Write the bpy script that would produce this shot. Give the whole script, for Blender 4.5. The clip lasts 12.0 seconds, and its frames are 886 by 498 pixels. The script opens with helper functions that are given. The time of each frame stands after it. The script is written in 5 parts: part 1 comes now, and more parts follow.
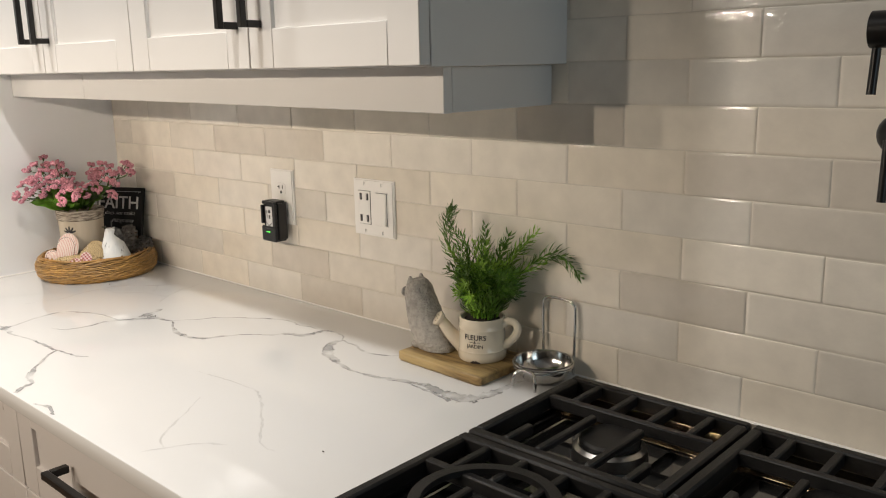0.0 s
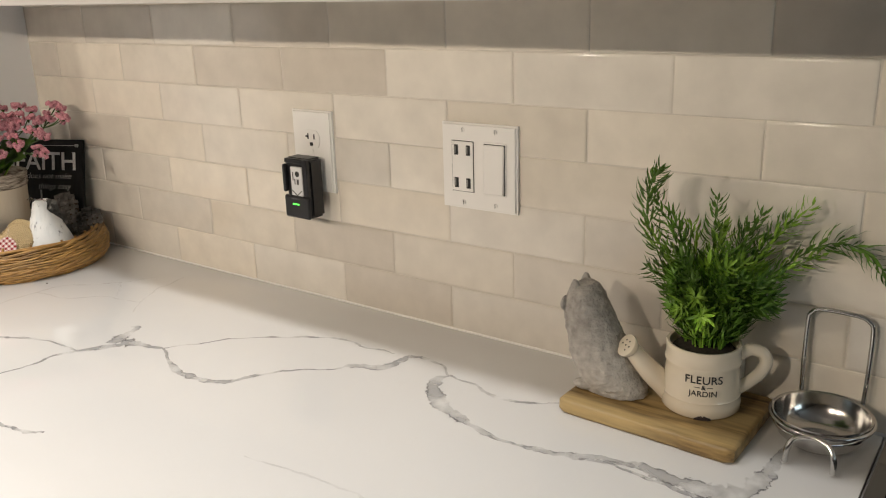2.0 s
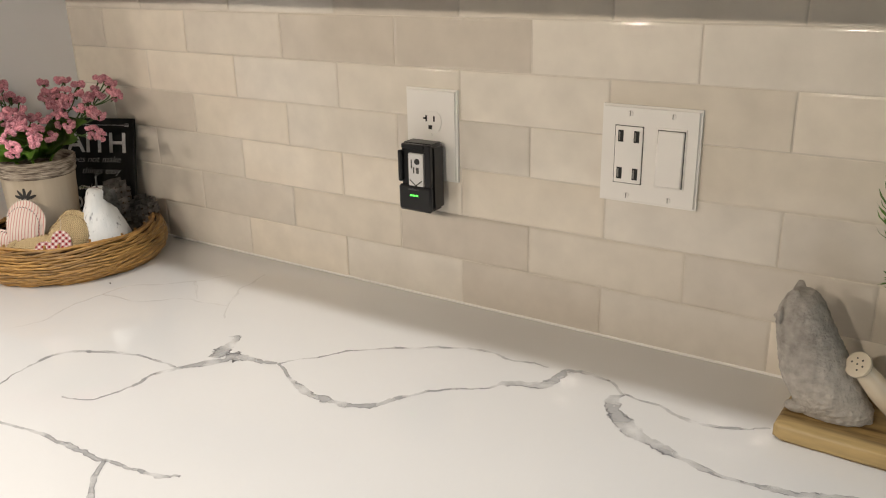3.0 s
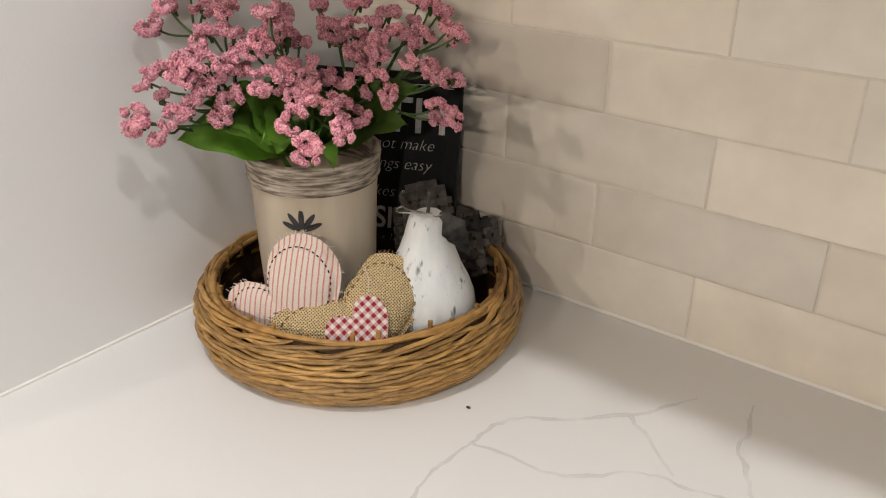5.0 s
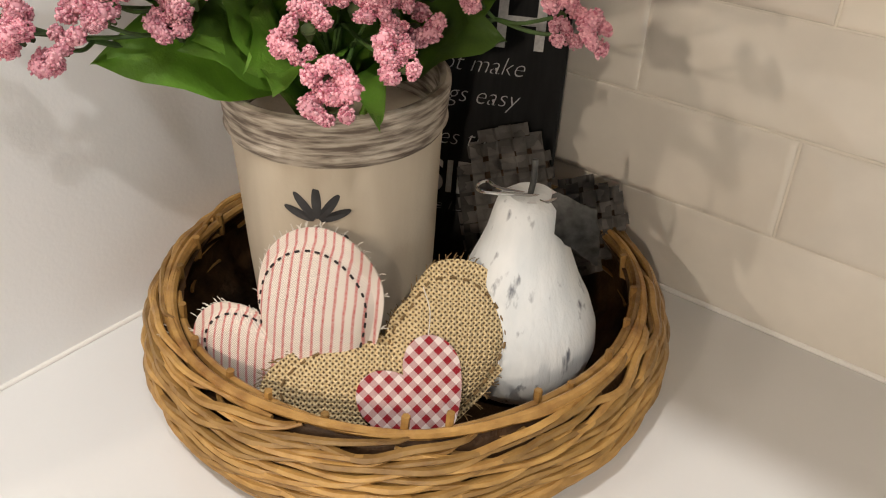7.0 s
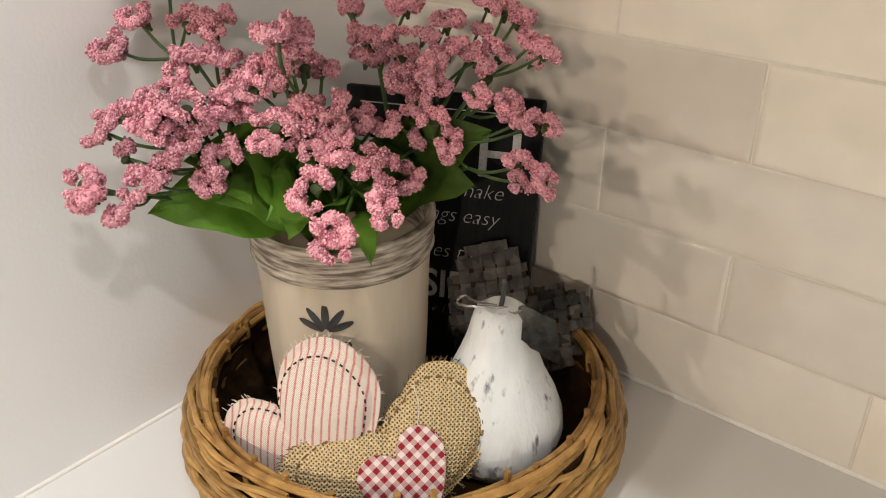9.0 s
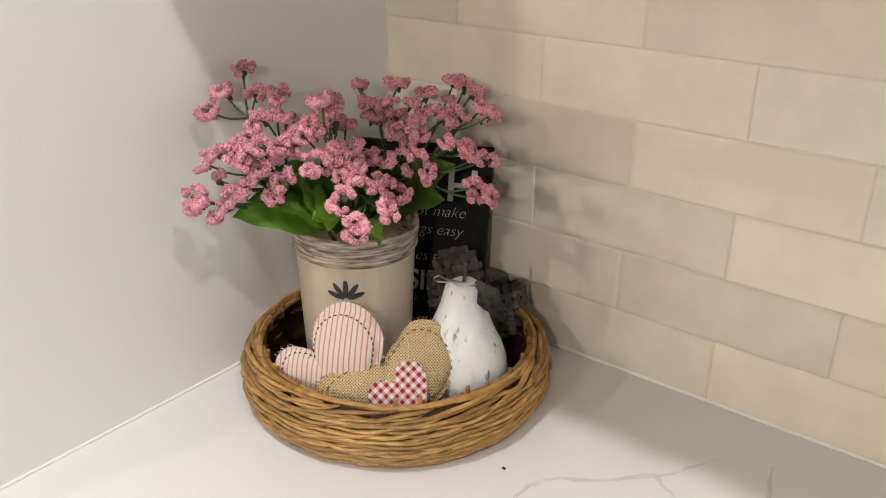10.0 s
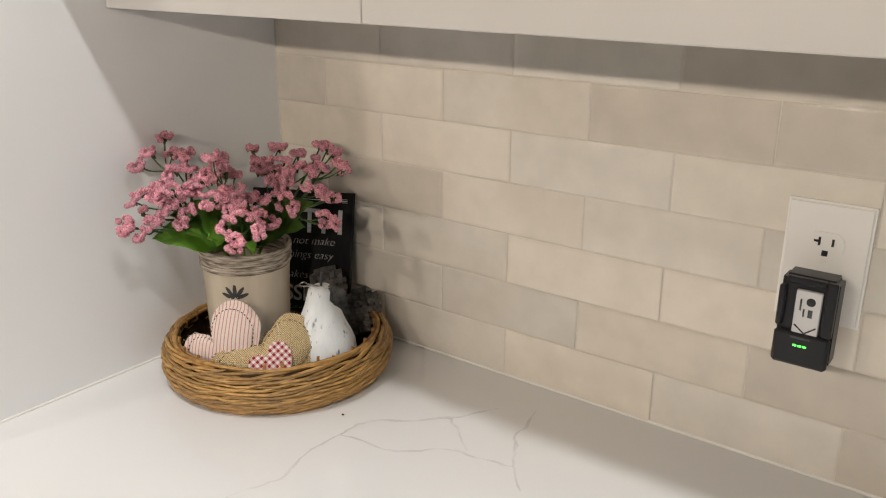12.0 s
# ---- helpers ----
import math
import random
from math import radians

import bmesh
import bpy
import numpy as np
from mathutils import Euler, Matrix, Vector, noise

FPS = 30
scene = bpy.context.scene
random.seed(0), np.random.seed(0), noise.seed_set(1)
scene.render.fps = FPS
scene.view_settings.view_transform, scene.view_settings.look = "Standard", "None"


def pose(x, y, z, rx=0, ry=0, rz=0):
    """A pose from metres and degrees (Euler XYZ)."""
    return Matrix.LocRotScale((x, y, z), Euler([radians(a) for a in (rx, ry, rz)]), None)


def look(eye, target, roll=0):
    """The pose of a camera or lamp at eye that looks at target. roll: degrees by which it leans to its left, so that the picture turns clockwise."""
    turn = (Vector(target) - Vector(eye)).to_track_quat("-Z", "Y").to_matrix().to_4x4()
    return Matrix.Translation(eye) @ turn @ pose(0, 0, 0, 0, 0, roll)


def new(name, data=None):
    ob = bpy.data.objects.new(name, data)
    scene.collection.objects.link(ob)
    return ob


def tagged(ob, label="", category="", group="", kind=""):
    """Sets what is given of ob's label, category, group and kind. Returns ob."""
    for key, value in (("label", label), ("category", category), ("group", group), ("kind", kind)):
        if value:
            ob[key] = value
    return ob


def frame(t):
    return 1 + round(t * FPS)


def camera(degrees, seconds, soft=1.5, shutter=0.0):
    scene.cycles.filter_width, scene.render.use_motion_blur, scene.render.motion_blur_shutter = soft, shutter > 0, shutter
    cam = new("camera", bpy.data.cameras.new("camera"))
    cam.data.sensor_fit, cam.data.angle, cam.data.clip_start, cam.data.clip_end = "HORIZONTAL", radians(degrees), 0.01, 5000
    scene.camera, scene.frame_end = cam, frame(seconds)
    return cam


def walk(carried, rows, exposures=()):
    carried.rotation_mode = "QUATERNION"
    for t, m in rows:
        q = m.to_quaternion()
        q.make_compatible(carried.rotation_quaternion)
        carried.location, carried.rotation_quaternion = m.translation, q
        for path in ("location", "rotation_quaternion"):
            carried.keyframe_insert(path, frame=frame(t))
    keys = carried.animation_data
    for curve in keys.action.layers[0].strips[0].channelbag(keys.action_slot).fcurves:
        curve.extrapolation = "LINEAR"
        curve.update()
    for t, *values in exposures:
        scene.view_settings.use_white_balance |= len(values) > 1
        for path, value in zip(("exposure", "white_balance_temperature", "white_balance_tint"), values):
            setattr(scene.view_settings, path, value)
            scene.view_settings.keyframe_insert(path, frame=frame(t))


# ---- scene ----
cam = camera(55.8, 12.0, soft=1.1)
PATH = [
    (0, (1.278, -1.139, 1.432), (-0.042, 0.302, 1.004), -1.2),
    (0.5, (1.155, -1.052, 1.414), (-0.219, 0.326, 0.956), -1.0),
    (1, (0.986, -1.045, 1.398), (-0.344, 0.362, 0.897), -1.4),
    (1.5, (0.824, -1.049, 1.401), (-0.428, 0.415, 0.864), -2.0),
    (2, (0.65, -0.906, 1.378), (-0.479, 0.636, 0.788), -1.7),
    (2.5, (0.527, -0.845, 1.364), (-0.527, 0.731, 0.727), -1.4),
    (3, (0.37, -0.924, 1.38), (-0.665, 0.653, 0.714), -1.2),
    (3.5, (0.191, -0.915, 1.363), (-0.899, 0.618, 0.684), -0.9),
    (3.7, (0.112, -0.863, 1.348), (-1.022, 0.637, 0.667), -0.9),
    (5.3, (-0.478, -0.608, 1.308), (-1.547, 0.803, 0.377), 1.1),
    (5.5, (-0.521, -0.564, 1.292), (-1.578, 0.829, 0.321), 1.5),
    (6, (-0.58, -0.502, 1.258), (-1.615, 0.864, 0.228), 1.8),
    (6.5, (-0.611, -0.465, 1.242), (-1.629, 0.877, 0.164), 2.0),
    (7, (-0.613, -0.46, 1.246), (-1.634, 0.862, 0.145), 1.9),
    (7.5, (-0.607, -0.464, 1.269), (-1.653, 0.864, 0.199), 1.5),
    (7.7, (-0.603, -0.466, 1.276), (-1.665, 0.865, 0.226), 1.2),
    (9.5, (-0.494, -0.55, 1.335), (-1.622, 0.841, 0.446), 0.1),
    (10, (-0.401, -0.697, 1.376), (-1.515, 0.751, 0.563), 0.6),
    (10.5, (-0.311, -0.782, 1.425), (-1.446, 0.677, 0.662), 0.4),
    (11, (-0.249, -0.799, 1.423), (-1.4, 0.676, 0.715), 0.6),
    (11.5, (-0.154, -0.809, 1.423), (-1.314, 0.674, 0.749), 0.6),
    (12, (-0.086, -0.848, 1.426), (-1.215, 0.673, 0.784), 0.3),
]
walk(cam, [(t, look(eye, target, roll)) for t, eye, target, roll in PATH],
     [(0.0, 0.05, 6500, 10), (1.0, -0.01, 6500, 10), (2.0, -0.04, 6500, 10), (3.0, -0.13, 6450, 10), (3.5, -0.28, 6350, 10), (5.5, -0.17, 6300, 11), (6.5, -0.04, 6500, 10), (7.5, 0.02, 6500, 11),
      (9.5, 0.02, 6400, 10), (10.0, -0.08, 6300, 10), (10.5, -0.15, 6200, 10), (11.0, -0.22, 6200, 10), (12.0, -0.22, 6250, 10)])


# ---- light ----
world = bpy.data.worlds.new("world")
scene.world = world
world.use_nodes = True
world.node_tree.nodes["Background"].inputs[0].default_value = (0.8, 0.9, 1.0, 1)
world.node_tree.nodes["Background"].inputs[1].default_value = 0.05
scene.view_settings.exposure = 0.0


def disc_lamp(name, place, watts, size, colour):
    data = bpy.data.lights.new(name, "AREA")
    data.shape, data.size, data.energy, data.color = "DISK", size, watts, colour
    ob = new(name, data)
    ob.location = place
    return ob


# three hanging lamps over the middle of the room, shaded above
for x, watts in ((-1.32, 18.5), (-0.645, 24.0), (0.03, 29.0)):
    data = bpy.data.lights.new("pendant_lamp", "SPOT")
    data.energy, data.shadow_soft_size, data.color = watts, 0.018, (1.0, 0.855, 0.690)
    data.spot_size, data.spot_blend = radians(177), 0.20
    new("pendant_lamp", data).location = (x, -1.75, 1.73)
# recessed ceiling lights along the counter
for x, watts in ((-0.72, 9.5), (0.18, 7.7)):
    disc_lamp("ceiling_downlight", (x, -0.77, 2.435), watts, 0.075, (1.0, 0.965, 0.915))
# cool evening daylight through the window at the end of the room
sky = disc_lamp("window_daylight", (3.13, -0.80, 1.55), 6.6, 0.9, (0.74, 0.92, 1.0))
sky.data.shape = "SQUARE"
sky.rotation_euler = (0, radians(90), 0)


# ---- materials ----
def material(name, colour, rough=0.5, metal=0.0, vary=0.08, scale=30.0, bump=0.0, bump_scale=200.0, stretch=(1, 1, 1), coat=0.0, rand=0.0, second=None, detail=5.0, sub=0.0):
    """Principled surface: colour broken up by noise at two scales, with fine relief."""
    m = bpy.data.materials.new(name)
    m.use_nodes = True
    nt = m.node_tree
    b = nt.nodes["Principled BSDF"]
    co = nt.nodes.new("ShaderNodeTexCoord")
    mp = nt.nodes.new("ShaderNodeMapping")
    mp.inputs["Scale"].default_value = stretch
    nt.links.new(co.outputs["Object"], mp.inputs[0])
    n1 = nt.nodes.new("ShaderNodeTexNoise")
    n1.inputs["Scale"].default_value, n1.inputs["Detail"].default_value = scale, detail
    n2 = nt.nodes.new("ShaderNodeTexNoise")
    n2.inputs["Scale"].default_value, n2.inputs["Detail"].default_value = scale * 0.13, 3.0
    add = nt.nodes.new("ShaderNodeMath")
    add.operation = "ADD"
    for k, n in enumerate((n1, n2)):
        nt.links.new(mp.outputs[0], n.inputs["Vector"])
        nt.links.new(n.outputs["Fac"], add.inputs[k])
    ramp = nt.nodes.new("ShaderNodeMapRange")
    ramp.inputs[1].default_value, ramp.inputs[2].default_value = 0.7, 1.3
    nt.links.new(add.outputs[0], ramp.inputs[0])
    mix = nt.nodes.new("ShaderNodeMixRGB")
    lo = second or tuple(c * (1 - vary * 2) for c in colour)
    hi = colour if second else tuple(min(1, c * (1 + vary)) for c in colour)
    mix.inputs[1].default_value, mix.inputs[2].default_value = (*lo, 1), (*hi, 1)
    nt.links.new(ramp.outputs[0], mix.inputs[0])
    last = mix.outputs[0]
    if rand:
        info = nt.nodes.new("ShaderNodeObjectInfo")
        hs = nt.nodes.new("ShaderNodeHueSaturation")
        mr = nt.nodes.new("ShaderNodeMapRange")
        mr.inputs[3].default_value, mr.inputs[4].default_value = 1 - rand, 1 + rand
        nt.links.new(info.outputs["Random"], mr.inputs[0])
        nt.links.new(mr.outputs[0], hs.inputs["Value"])
        nt.links.new(last, hs.inputs["Color"])
        last = hs.outputs[0]
    nt.links.new(last, b.inputs["Base Color"])
    b.inputs["Roughness"].default_value, b.inputs["Metallic"].default_value = rough, metal
    b.inputs["Coat Weight"].default_value = coat
    b.inputs["Coat Roughness"].default_value = 0.05
    if sub:
        b.inputs["Subsurface Weight"].default_value = sub
        b.inputs["Subsurface Scale"].default_value = 0.004
    if bump:
        n3 = nt.nodes.new("ShaderNodeTexNoise")
        n3.inputs["Scale"].default_value, n3.inputs["Detail"].default_value = bump_scale, 4.0
        nt.links.new(mp.outputs[0], n3.inputs["Vector"])
        bp = nt.nodes.new("ShaderNodeBump")
        bp.inputs["Strength"].default_value, bp.inputs["Distance"].default_value = bump, 0.002
        nt.links.new(n3.outputs["Fac"], bp.inputs["Height"])
        nt.links.new(bp.outputs[0], b.inputs["Normal"])
    return m


def math_node(nt, op, a, b=None, c=None):
    n = nt.nodes.new("ShaderNodeMath")
    n.operation = op
    for k, v in enumerate((a, b, c)):
        if v is None:
            continue
        if isinstance(v, (int, float)):
            n.inputs[k].default_value = v
        else:
            nt.links.new(v, n.inputs[k])
    return n.outputs[0]


def colour_mix(nt, fac, a, b):
    n = nt.nodes.new("ShaderNodeMixRGB")
    for k, v in enumerate((fac, a, b)):
        if isinstance(v, (int, float)):
            n.inputs[k].default_value = v
        elif isinstance(v, tuple):
            n.inputs[k].default_value = (*v, 1)
        else:
            nt.links.new(v, n.inputs[k])
    return n.outputs[0]


def object_xyz(nt):
    co = nt.nodes.new("ShaderNodeTexCoord")
    sp = nt.nodes.new("ShaderNodeSeparateXYZ")
    nt.links.new(co.outputs["Object"], sp.inputs[0])
    return co.outputs["Object"], sp.outputs


def noise_node(nt, vec, scale, detail=3.0):
    n = nt.nodes.new("ShaderNodeTexNoise")
    n.inputs["Scale"].default_value, n.inputs["Detail"].default_value = scale, detail
    nt.links.new(vec, n.inputs["Vector"])
    return n.outputs["Fac"]


def blank(name, rough=0.7):
    m = bpy.data.materials.new(name)
    m.use_nodes = True
    b = m.node_tree.nodes["Principled BSDF"]
    b.inputs["Roughness"].default_value = rough
    return m, m.node_tree, b


def bumped(nt, b, height, strength, distance):
    bp = nt.nodes.new("ShaderNodeBump")
    bp.inputs["Strength"].default_value, bp.inputs["Distance"].default_value = strength, distance
    nt.links.new(height, bp.inputs["Height"])
    nt.links.new(bp.outputs[0], b.inputs["Normal"])


def tile_material():
    """Hand-made looking glazed tile: each one its own tone, cloudy glaze, wavy gloss."""
    m, nt, b = blank("glazed_tile", 0.09)
    b.inputs["IOR"].default_value = 1.62
    info = nt.nodes.new("ShaderNodeObjectInfo")
    vec, xyz = object_xyz(nt)
    shift = nt.nodes.new("ShaderNodeVectorMath")
    shift.operation = "ADD"
    comb = nt.nodes.new("ShaderNodeCombineXYZ")
    far = math_node(nt, "MULTIPLY", info.outputs["Random"], 37.0)
    nt.links.new(far, comb.inputs[0])
    nt.links.new(far, comb.inputs[2])
    nt.links.new(vec, shift.inputs[0])
    nt.links.new(comb.outputs[0], shift.inputs[1])
    v = shift.outputs[0]
    tone = nt.nodes.new("ShaderNodeValToRGB")
    e = tone.color_ramp.elements
    e[0].position, e[0].color = 0.0, (0.66, 0.60, 0.52, 1)
    e[1].position, e[1].color = 1.0, (0.88, 0.82, 0.725, 1)
    for p, c in ((0.22, (0.73, 0.685, 0.615)), (0.45, (0.77, 0.705, 0.605)), (0.68, (0.85, 0.785, 0.685)), (0.82, (0.76, 0.72, 0.655))):
        k = e.new(p)
        k.color = (*c, 1)
    nt.links.new(info.outputs["Random"], tone.inputs[0])
    cloud = noise_node(nt, v, 22.0, 4.0)
    light = math_node(nt, "MULTIPLY_ADD", cloud, 0.3, 0.85)
    hs = nt.nodes.new("ShaderNodeHueSaturation")
    nt.links.new(light, hs.inputs["Value"])
    nt.links.new(tone.outputs[0], hs.inputs["Color"])
    nt.links.new(hs.outputs[0], b.inputs["Base Color"])
    big = noise_node(nt, v, 24.0, 1.0)
    ripple = noise_node(nt, v, 115.0, 2.5)
    height = math_node(nt, "MULTIPLY_ADD", ripple, 0.35, big)
    bumped(nt, b, height, 0.5, 0.0015)
    r = math_node(nt, "MULTIPLY_ADD", cloud, 0.08, 0.02)
    nt.links.new(r, b.inputs["Roughness"])
    return m


def quartz_material():
    m, nt, b = blank("white_quartz", 0.16)
    vec, _ = object_xyz(nt)
    c = colour_mix(nt, noise_node(nt, vec, 3.0, 6.0), (0.77, 0.77, 0.768), (0.84, 0.84, 0.838))
    c = colour_mix(nt, math_node(nt, "MULTIPLY", noise_node(nt, vec, 400.0, 2.0), 0.06), c, (0.6, 0.6, 0.6))
    nt.links.new(c, b.inputs["Base Color"])
    nt.links.new(math_node(nt, "MULTIPLY_ADD", noise_node(nt, vec, 12.0, 3.0), 0.06, 0.035), b.inputs["Roughness"])
    return m


def vein_material(name, dark, strength, scale):
    """Grey mineral vein with broken, feathered edges inside the stone."""
    m, nt, b = blank(name, 0.16)
    vec, _ = object_xyz(nt)
    at = nt.nodes.new("ShaderNodeAttribute")
    at.attribute_name = "core"
    grain = noise_node(nt, vec, scale, 5.0)
    cloud = noise_node(nt, vec, scale * 0.22, 2.0)
    a = math_node(nt, "ADD", at.outputs["Fac"], math_node(nt, "MULTIPLY_ADD", grain, 1.1, -0.55))

    def step(value, lo, hi):
        mr = nt.nodes.new("ShaderNodeMapRange")
        mr.inputs[1].default_value, mr.inputs[2].default_value = lo, hi
        nt.links.new(value, mr.inputs[0])
        return mr.outputs[0]

    inside = step(a, 0.2, 0.34)
    edge = math_node(nt, "MULTIPLY", inside, step(a, 0.50, 0.38))
    edge = math_node(nt, "MULTIPLY", edge, step(cloud, 0.38, 0.55))
    fill = math_node(nt, "MULTIPLY", inside, step(cloud, 0.25, 0.6))
    alpha = math_node(nt, "MAXIMUM", math_node(nt, "MULTIPLY", fill, 0.58), edge)
    alpha = math_node(nt, "MULTIPLY", alpha, strength)
    c = colour_mix(nt, edge, (0.47, 0.47, 0.475), dark)
    nt.links.new(c, b.inputs["Base Color"])
    nt.links.new(alpha, b.inputs["Alpha"])
    return m


def stripe_material():
    m, nt, b = blank("striped_ticking", 0.92)
    vec, xyz = object_xyz(nt)
    wob = math_node(nt, "MULTIPLY_ADD", noise_node(nt, vec, 60.0, 2.0), 0.0016, xyz[0])
    s = math_node(nt, "PINGPONG", wob, 0.0024)
    line = nt.nodes.new("ShaderNodeMapRange")
    line.inputs[1].default_value, line.inputs[2].default_value = 0.00095, 0.00035
    nt.links.new(s, line.inputs[0])
    grain = noise_node(nt, vec, 900.0, 2.0)
    fac = math_node(nt, "MULTIPLY", line.outputs[0], math_node(nt, "MULTIPLY_ADD", grain, 0.9, 0.25))
    cream = colour_mix(nt, noise_node(nt, vec, 35.0, 3.0), (0.82, 0.68, 0.60), (0.90, 0.82, 0.73))
    nt.links.new(colour_mix(nt, fac, cream, (0.62, 0.10, 0.09)), b.inputs["Base Color"])
    w = math_node(nt, "MULTIPLY", math_node(nt, "SINE", math_node(nt, "MULTIPLY", xyz[0], 4000.0)), math_node(nt, "SINE", math_node(nt, "MULTIPLY", xyz[1], 5200.0)))
    bumped(nt, b, math_node(nt, "ADD", w, math_node(nt, "ADD", grain, noise_node(nt, vec, 220.0, 2.0))), 0.6, 0.0008)
    return m


def burlap_material():
    """Coarse jute: over-and-under threads with dark holes between them."""
    m, nt, b = blank("burlap", 0.95)
    vec, xyz = object_xyz(nt)
    wob = math_node(nt, "MULTIPLY_ADD", noise_node(nt, vec, 110.0, 3.0), 0.0030, 0.0)
    wob2 = math_node(nt, "MULTIPLY_ADD", noise_node(nt, vec, 90.0, 3.0), -0.0026, 0.0)
    along = math_node(nt, "MULTIPLY_ADD", xyz[0], 0.82, math_node(nt, "MULTIPLY", xyz[1], 0.57))
    across = math_node(nt, "MULTIPLY_ADD", xyz[1], 0.82, math_node(nt, "MULTIPLY", xyz[0], -0.57))
    k = math.pi / 0.0020
    sx = math_node(nt, "SINE", math_node(nt, "MULTIPLY", math_node(nt, "ADD", along, wob), k))
    sy = math_node(nt, "SINE", math_node(nt, "MULTIPLY", math_node(nt, "ADD", across, wob2), k))
    ax, ay = math_node(nt, "ABSOLUTE", sx), math_node(nt, "ABSOLUTE", sy)
    top = math_node(nt, "MAXIMUM", ax, ay)
    over = math_node(nt, "MULTIPLY", sx, sy)
    fuzz = noise_node(nt, vec, 520.0, 3.0)
    hole = nt.nodes.new("ShaderNodeMapRange")
    hole.inputs[1].default_value, hole.inputs[2].default_value = 0.58, 0.92
    nt.links.new(math_node(nt, "MULTIPLY_ADD", fuzz, 0.35, math_node(nt, "MULTIPLY", top, 0.85)), hole.inputs[0])
    c = colour_mix(nt, fuzz, (0.48, 0.335, 0.155), (0.78, 0.60, 0.33))
    c = colour_mix(nt, math_node(nt, "MULTIPLY_ADD", over, 0.3, 0.3), c, (0.84, 0.68, 0.42))
    nt.links.new(colour_mix(nt, hole.outputs[0], (0.12, 0.07, 0.028), c), b.inputs["Base Color"])
    bumped(nt, b, math_node(nt, "ADD", top, math_node(nt, "MULTIPLY_ADD", over, 0.5, fuzz)), 0.8, 0.0013)
    return m


def gingham_material():
    m, nt, b = blank("red_gingham", 0.9)
    vec, xyz = object_xyz(nt)
    px = math_node(nt, "GREATER_THAN", math_node(nt, "SINE", math_node(nt, "MULTIPLY", xyz[0], math.pi / 0.0034)), 0.0)
    py = math_node(nt, "GREATER_THAN", math_node(nt, "SINE", math_node(nt, "MULTIPLY", xyz[1], math.pi / 0.0034)), 0.0)
    grain = noise_node(nt, vec, 1500.0, 1.0)
    f = math_node(nt, "MULTIPLY", math_node(nt, "ADD", px, py), 0.5)
    f = math_node(nt, "MULTIPLY_ADD", grain, 0.2, math_node(nt, "SUBTRACT", f, 0.1))
    nt.links.new(colour_mix(nt, f, (0.80, 0.69, 0.66), (0.29, 0.006, 0.016)), b.inputs["Base Color"])
    bumped(nt, b, grain, 0.3, 0.0004)
    return m


def pear_material():
    """White brushed paint over dark wood, rubbed through in streaks."""
    m, nt, b = blank("distressed_white_paint", 0.55)
    vec, xyz = object_xyz(nt)
    mp = nt.nodes.new("ShaderNodeMapping")
    mp.inputs["Scale"].default_value = (1, 1, 0.22)
    nt.links.new(vec, mp.inputs[0])
    streak = noise_node(nt, mp.outputs[0], 190.0, 6.0)
    patch = noise_node(nt, vec, 42.0, 3.0)
    s = nt.nodes.new("ShaderNodeMapRange")
    s.inputs[1].default_value, s.inputs[2].default_value = 0.745, 0.86
    nt.links.new(math_node(nt, "MULTIPLY_ADD", patch, 0.55, math_node(nt, "MULTIPLY", streak, 0.72)), s.inputs[0])
    white = colour_mix(nt, noise_node(nt, mp.outputs[0], 80.0, 5.0), (0.60, 0.65, 0.68), (0.88, 0.88, 0.87))
    nt.links.new(colour_mix(nt, s.outputs[0], white, (0.13, 0.14, 0.17)), b.inputs["Base Color"])
    bumped(nt, b, math_node(nt, "ADD", streak, patch), 0.55, 0.002)
    return m


def pot_material():
    m, nt, b = blank("washed_cream_clay", 0.8)
    vec, xyz = object_xyz(nt)
    mp = nt.nodes.new("ShaderNodeMapping")
    mp.inputs["Scale"].default_value = (1, 1, 0.12)
    nt.links.new(vec, mp.inputs[0])
    c = colour_mix(nt, noise_node(nt, mp.outputs[0], 60.0, 5.0), (0.42, 0.35, 0.255), (0.62, 0.545, 0.43))
    c = colour_mix(nt, math_node(nt, "MULTIPLY", noise_node(nt, vec, 14.0, 3.0), 0.35), c, (0.40, 0.34, 0.28))
    nt.links.new(c, b.inputs["Base Color"])
    bumped(nt, b, noise_node(nt, vec, 300.0, 3.0), 0.25, 0.001)
    return m


def pot_rim_material():
    m, nt, b = blank("grey_washed_rim", 0.85)
    vec, xyz = object_xyz(nt)
    mp = nt.nodes.new("ShaderNodeMapping")
    mp.inputs["Scale"].default_value = (0.18, 0.18, 1.6)
    nt.links.new(vec, mp.inputs[0])
    f = noise_node(nt, mp.outputs[0], 260.0, 12.0)
    mr = nt.nodes.new("ShaderNodeMapRange")
    mr.inputs[1].default_value, mr.inputs[2].default_value = 0.40, 0.62
    nt.links.new(f, mr.inputs[0])
    nt.links.new(colour_mix(nt, mr.outputs[0], (0.13, 0.10, 0.078), (0.47, 0.41, 0.335)), b.inputs["Base Color"])
    bumped(nt, b, f, 0.4, 0.001)
    return m


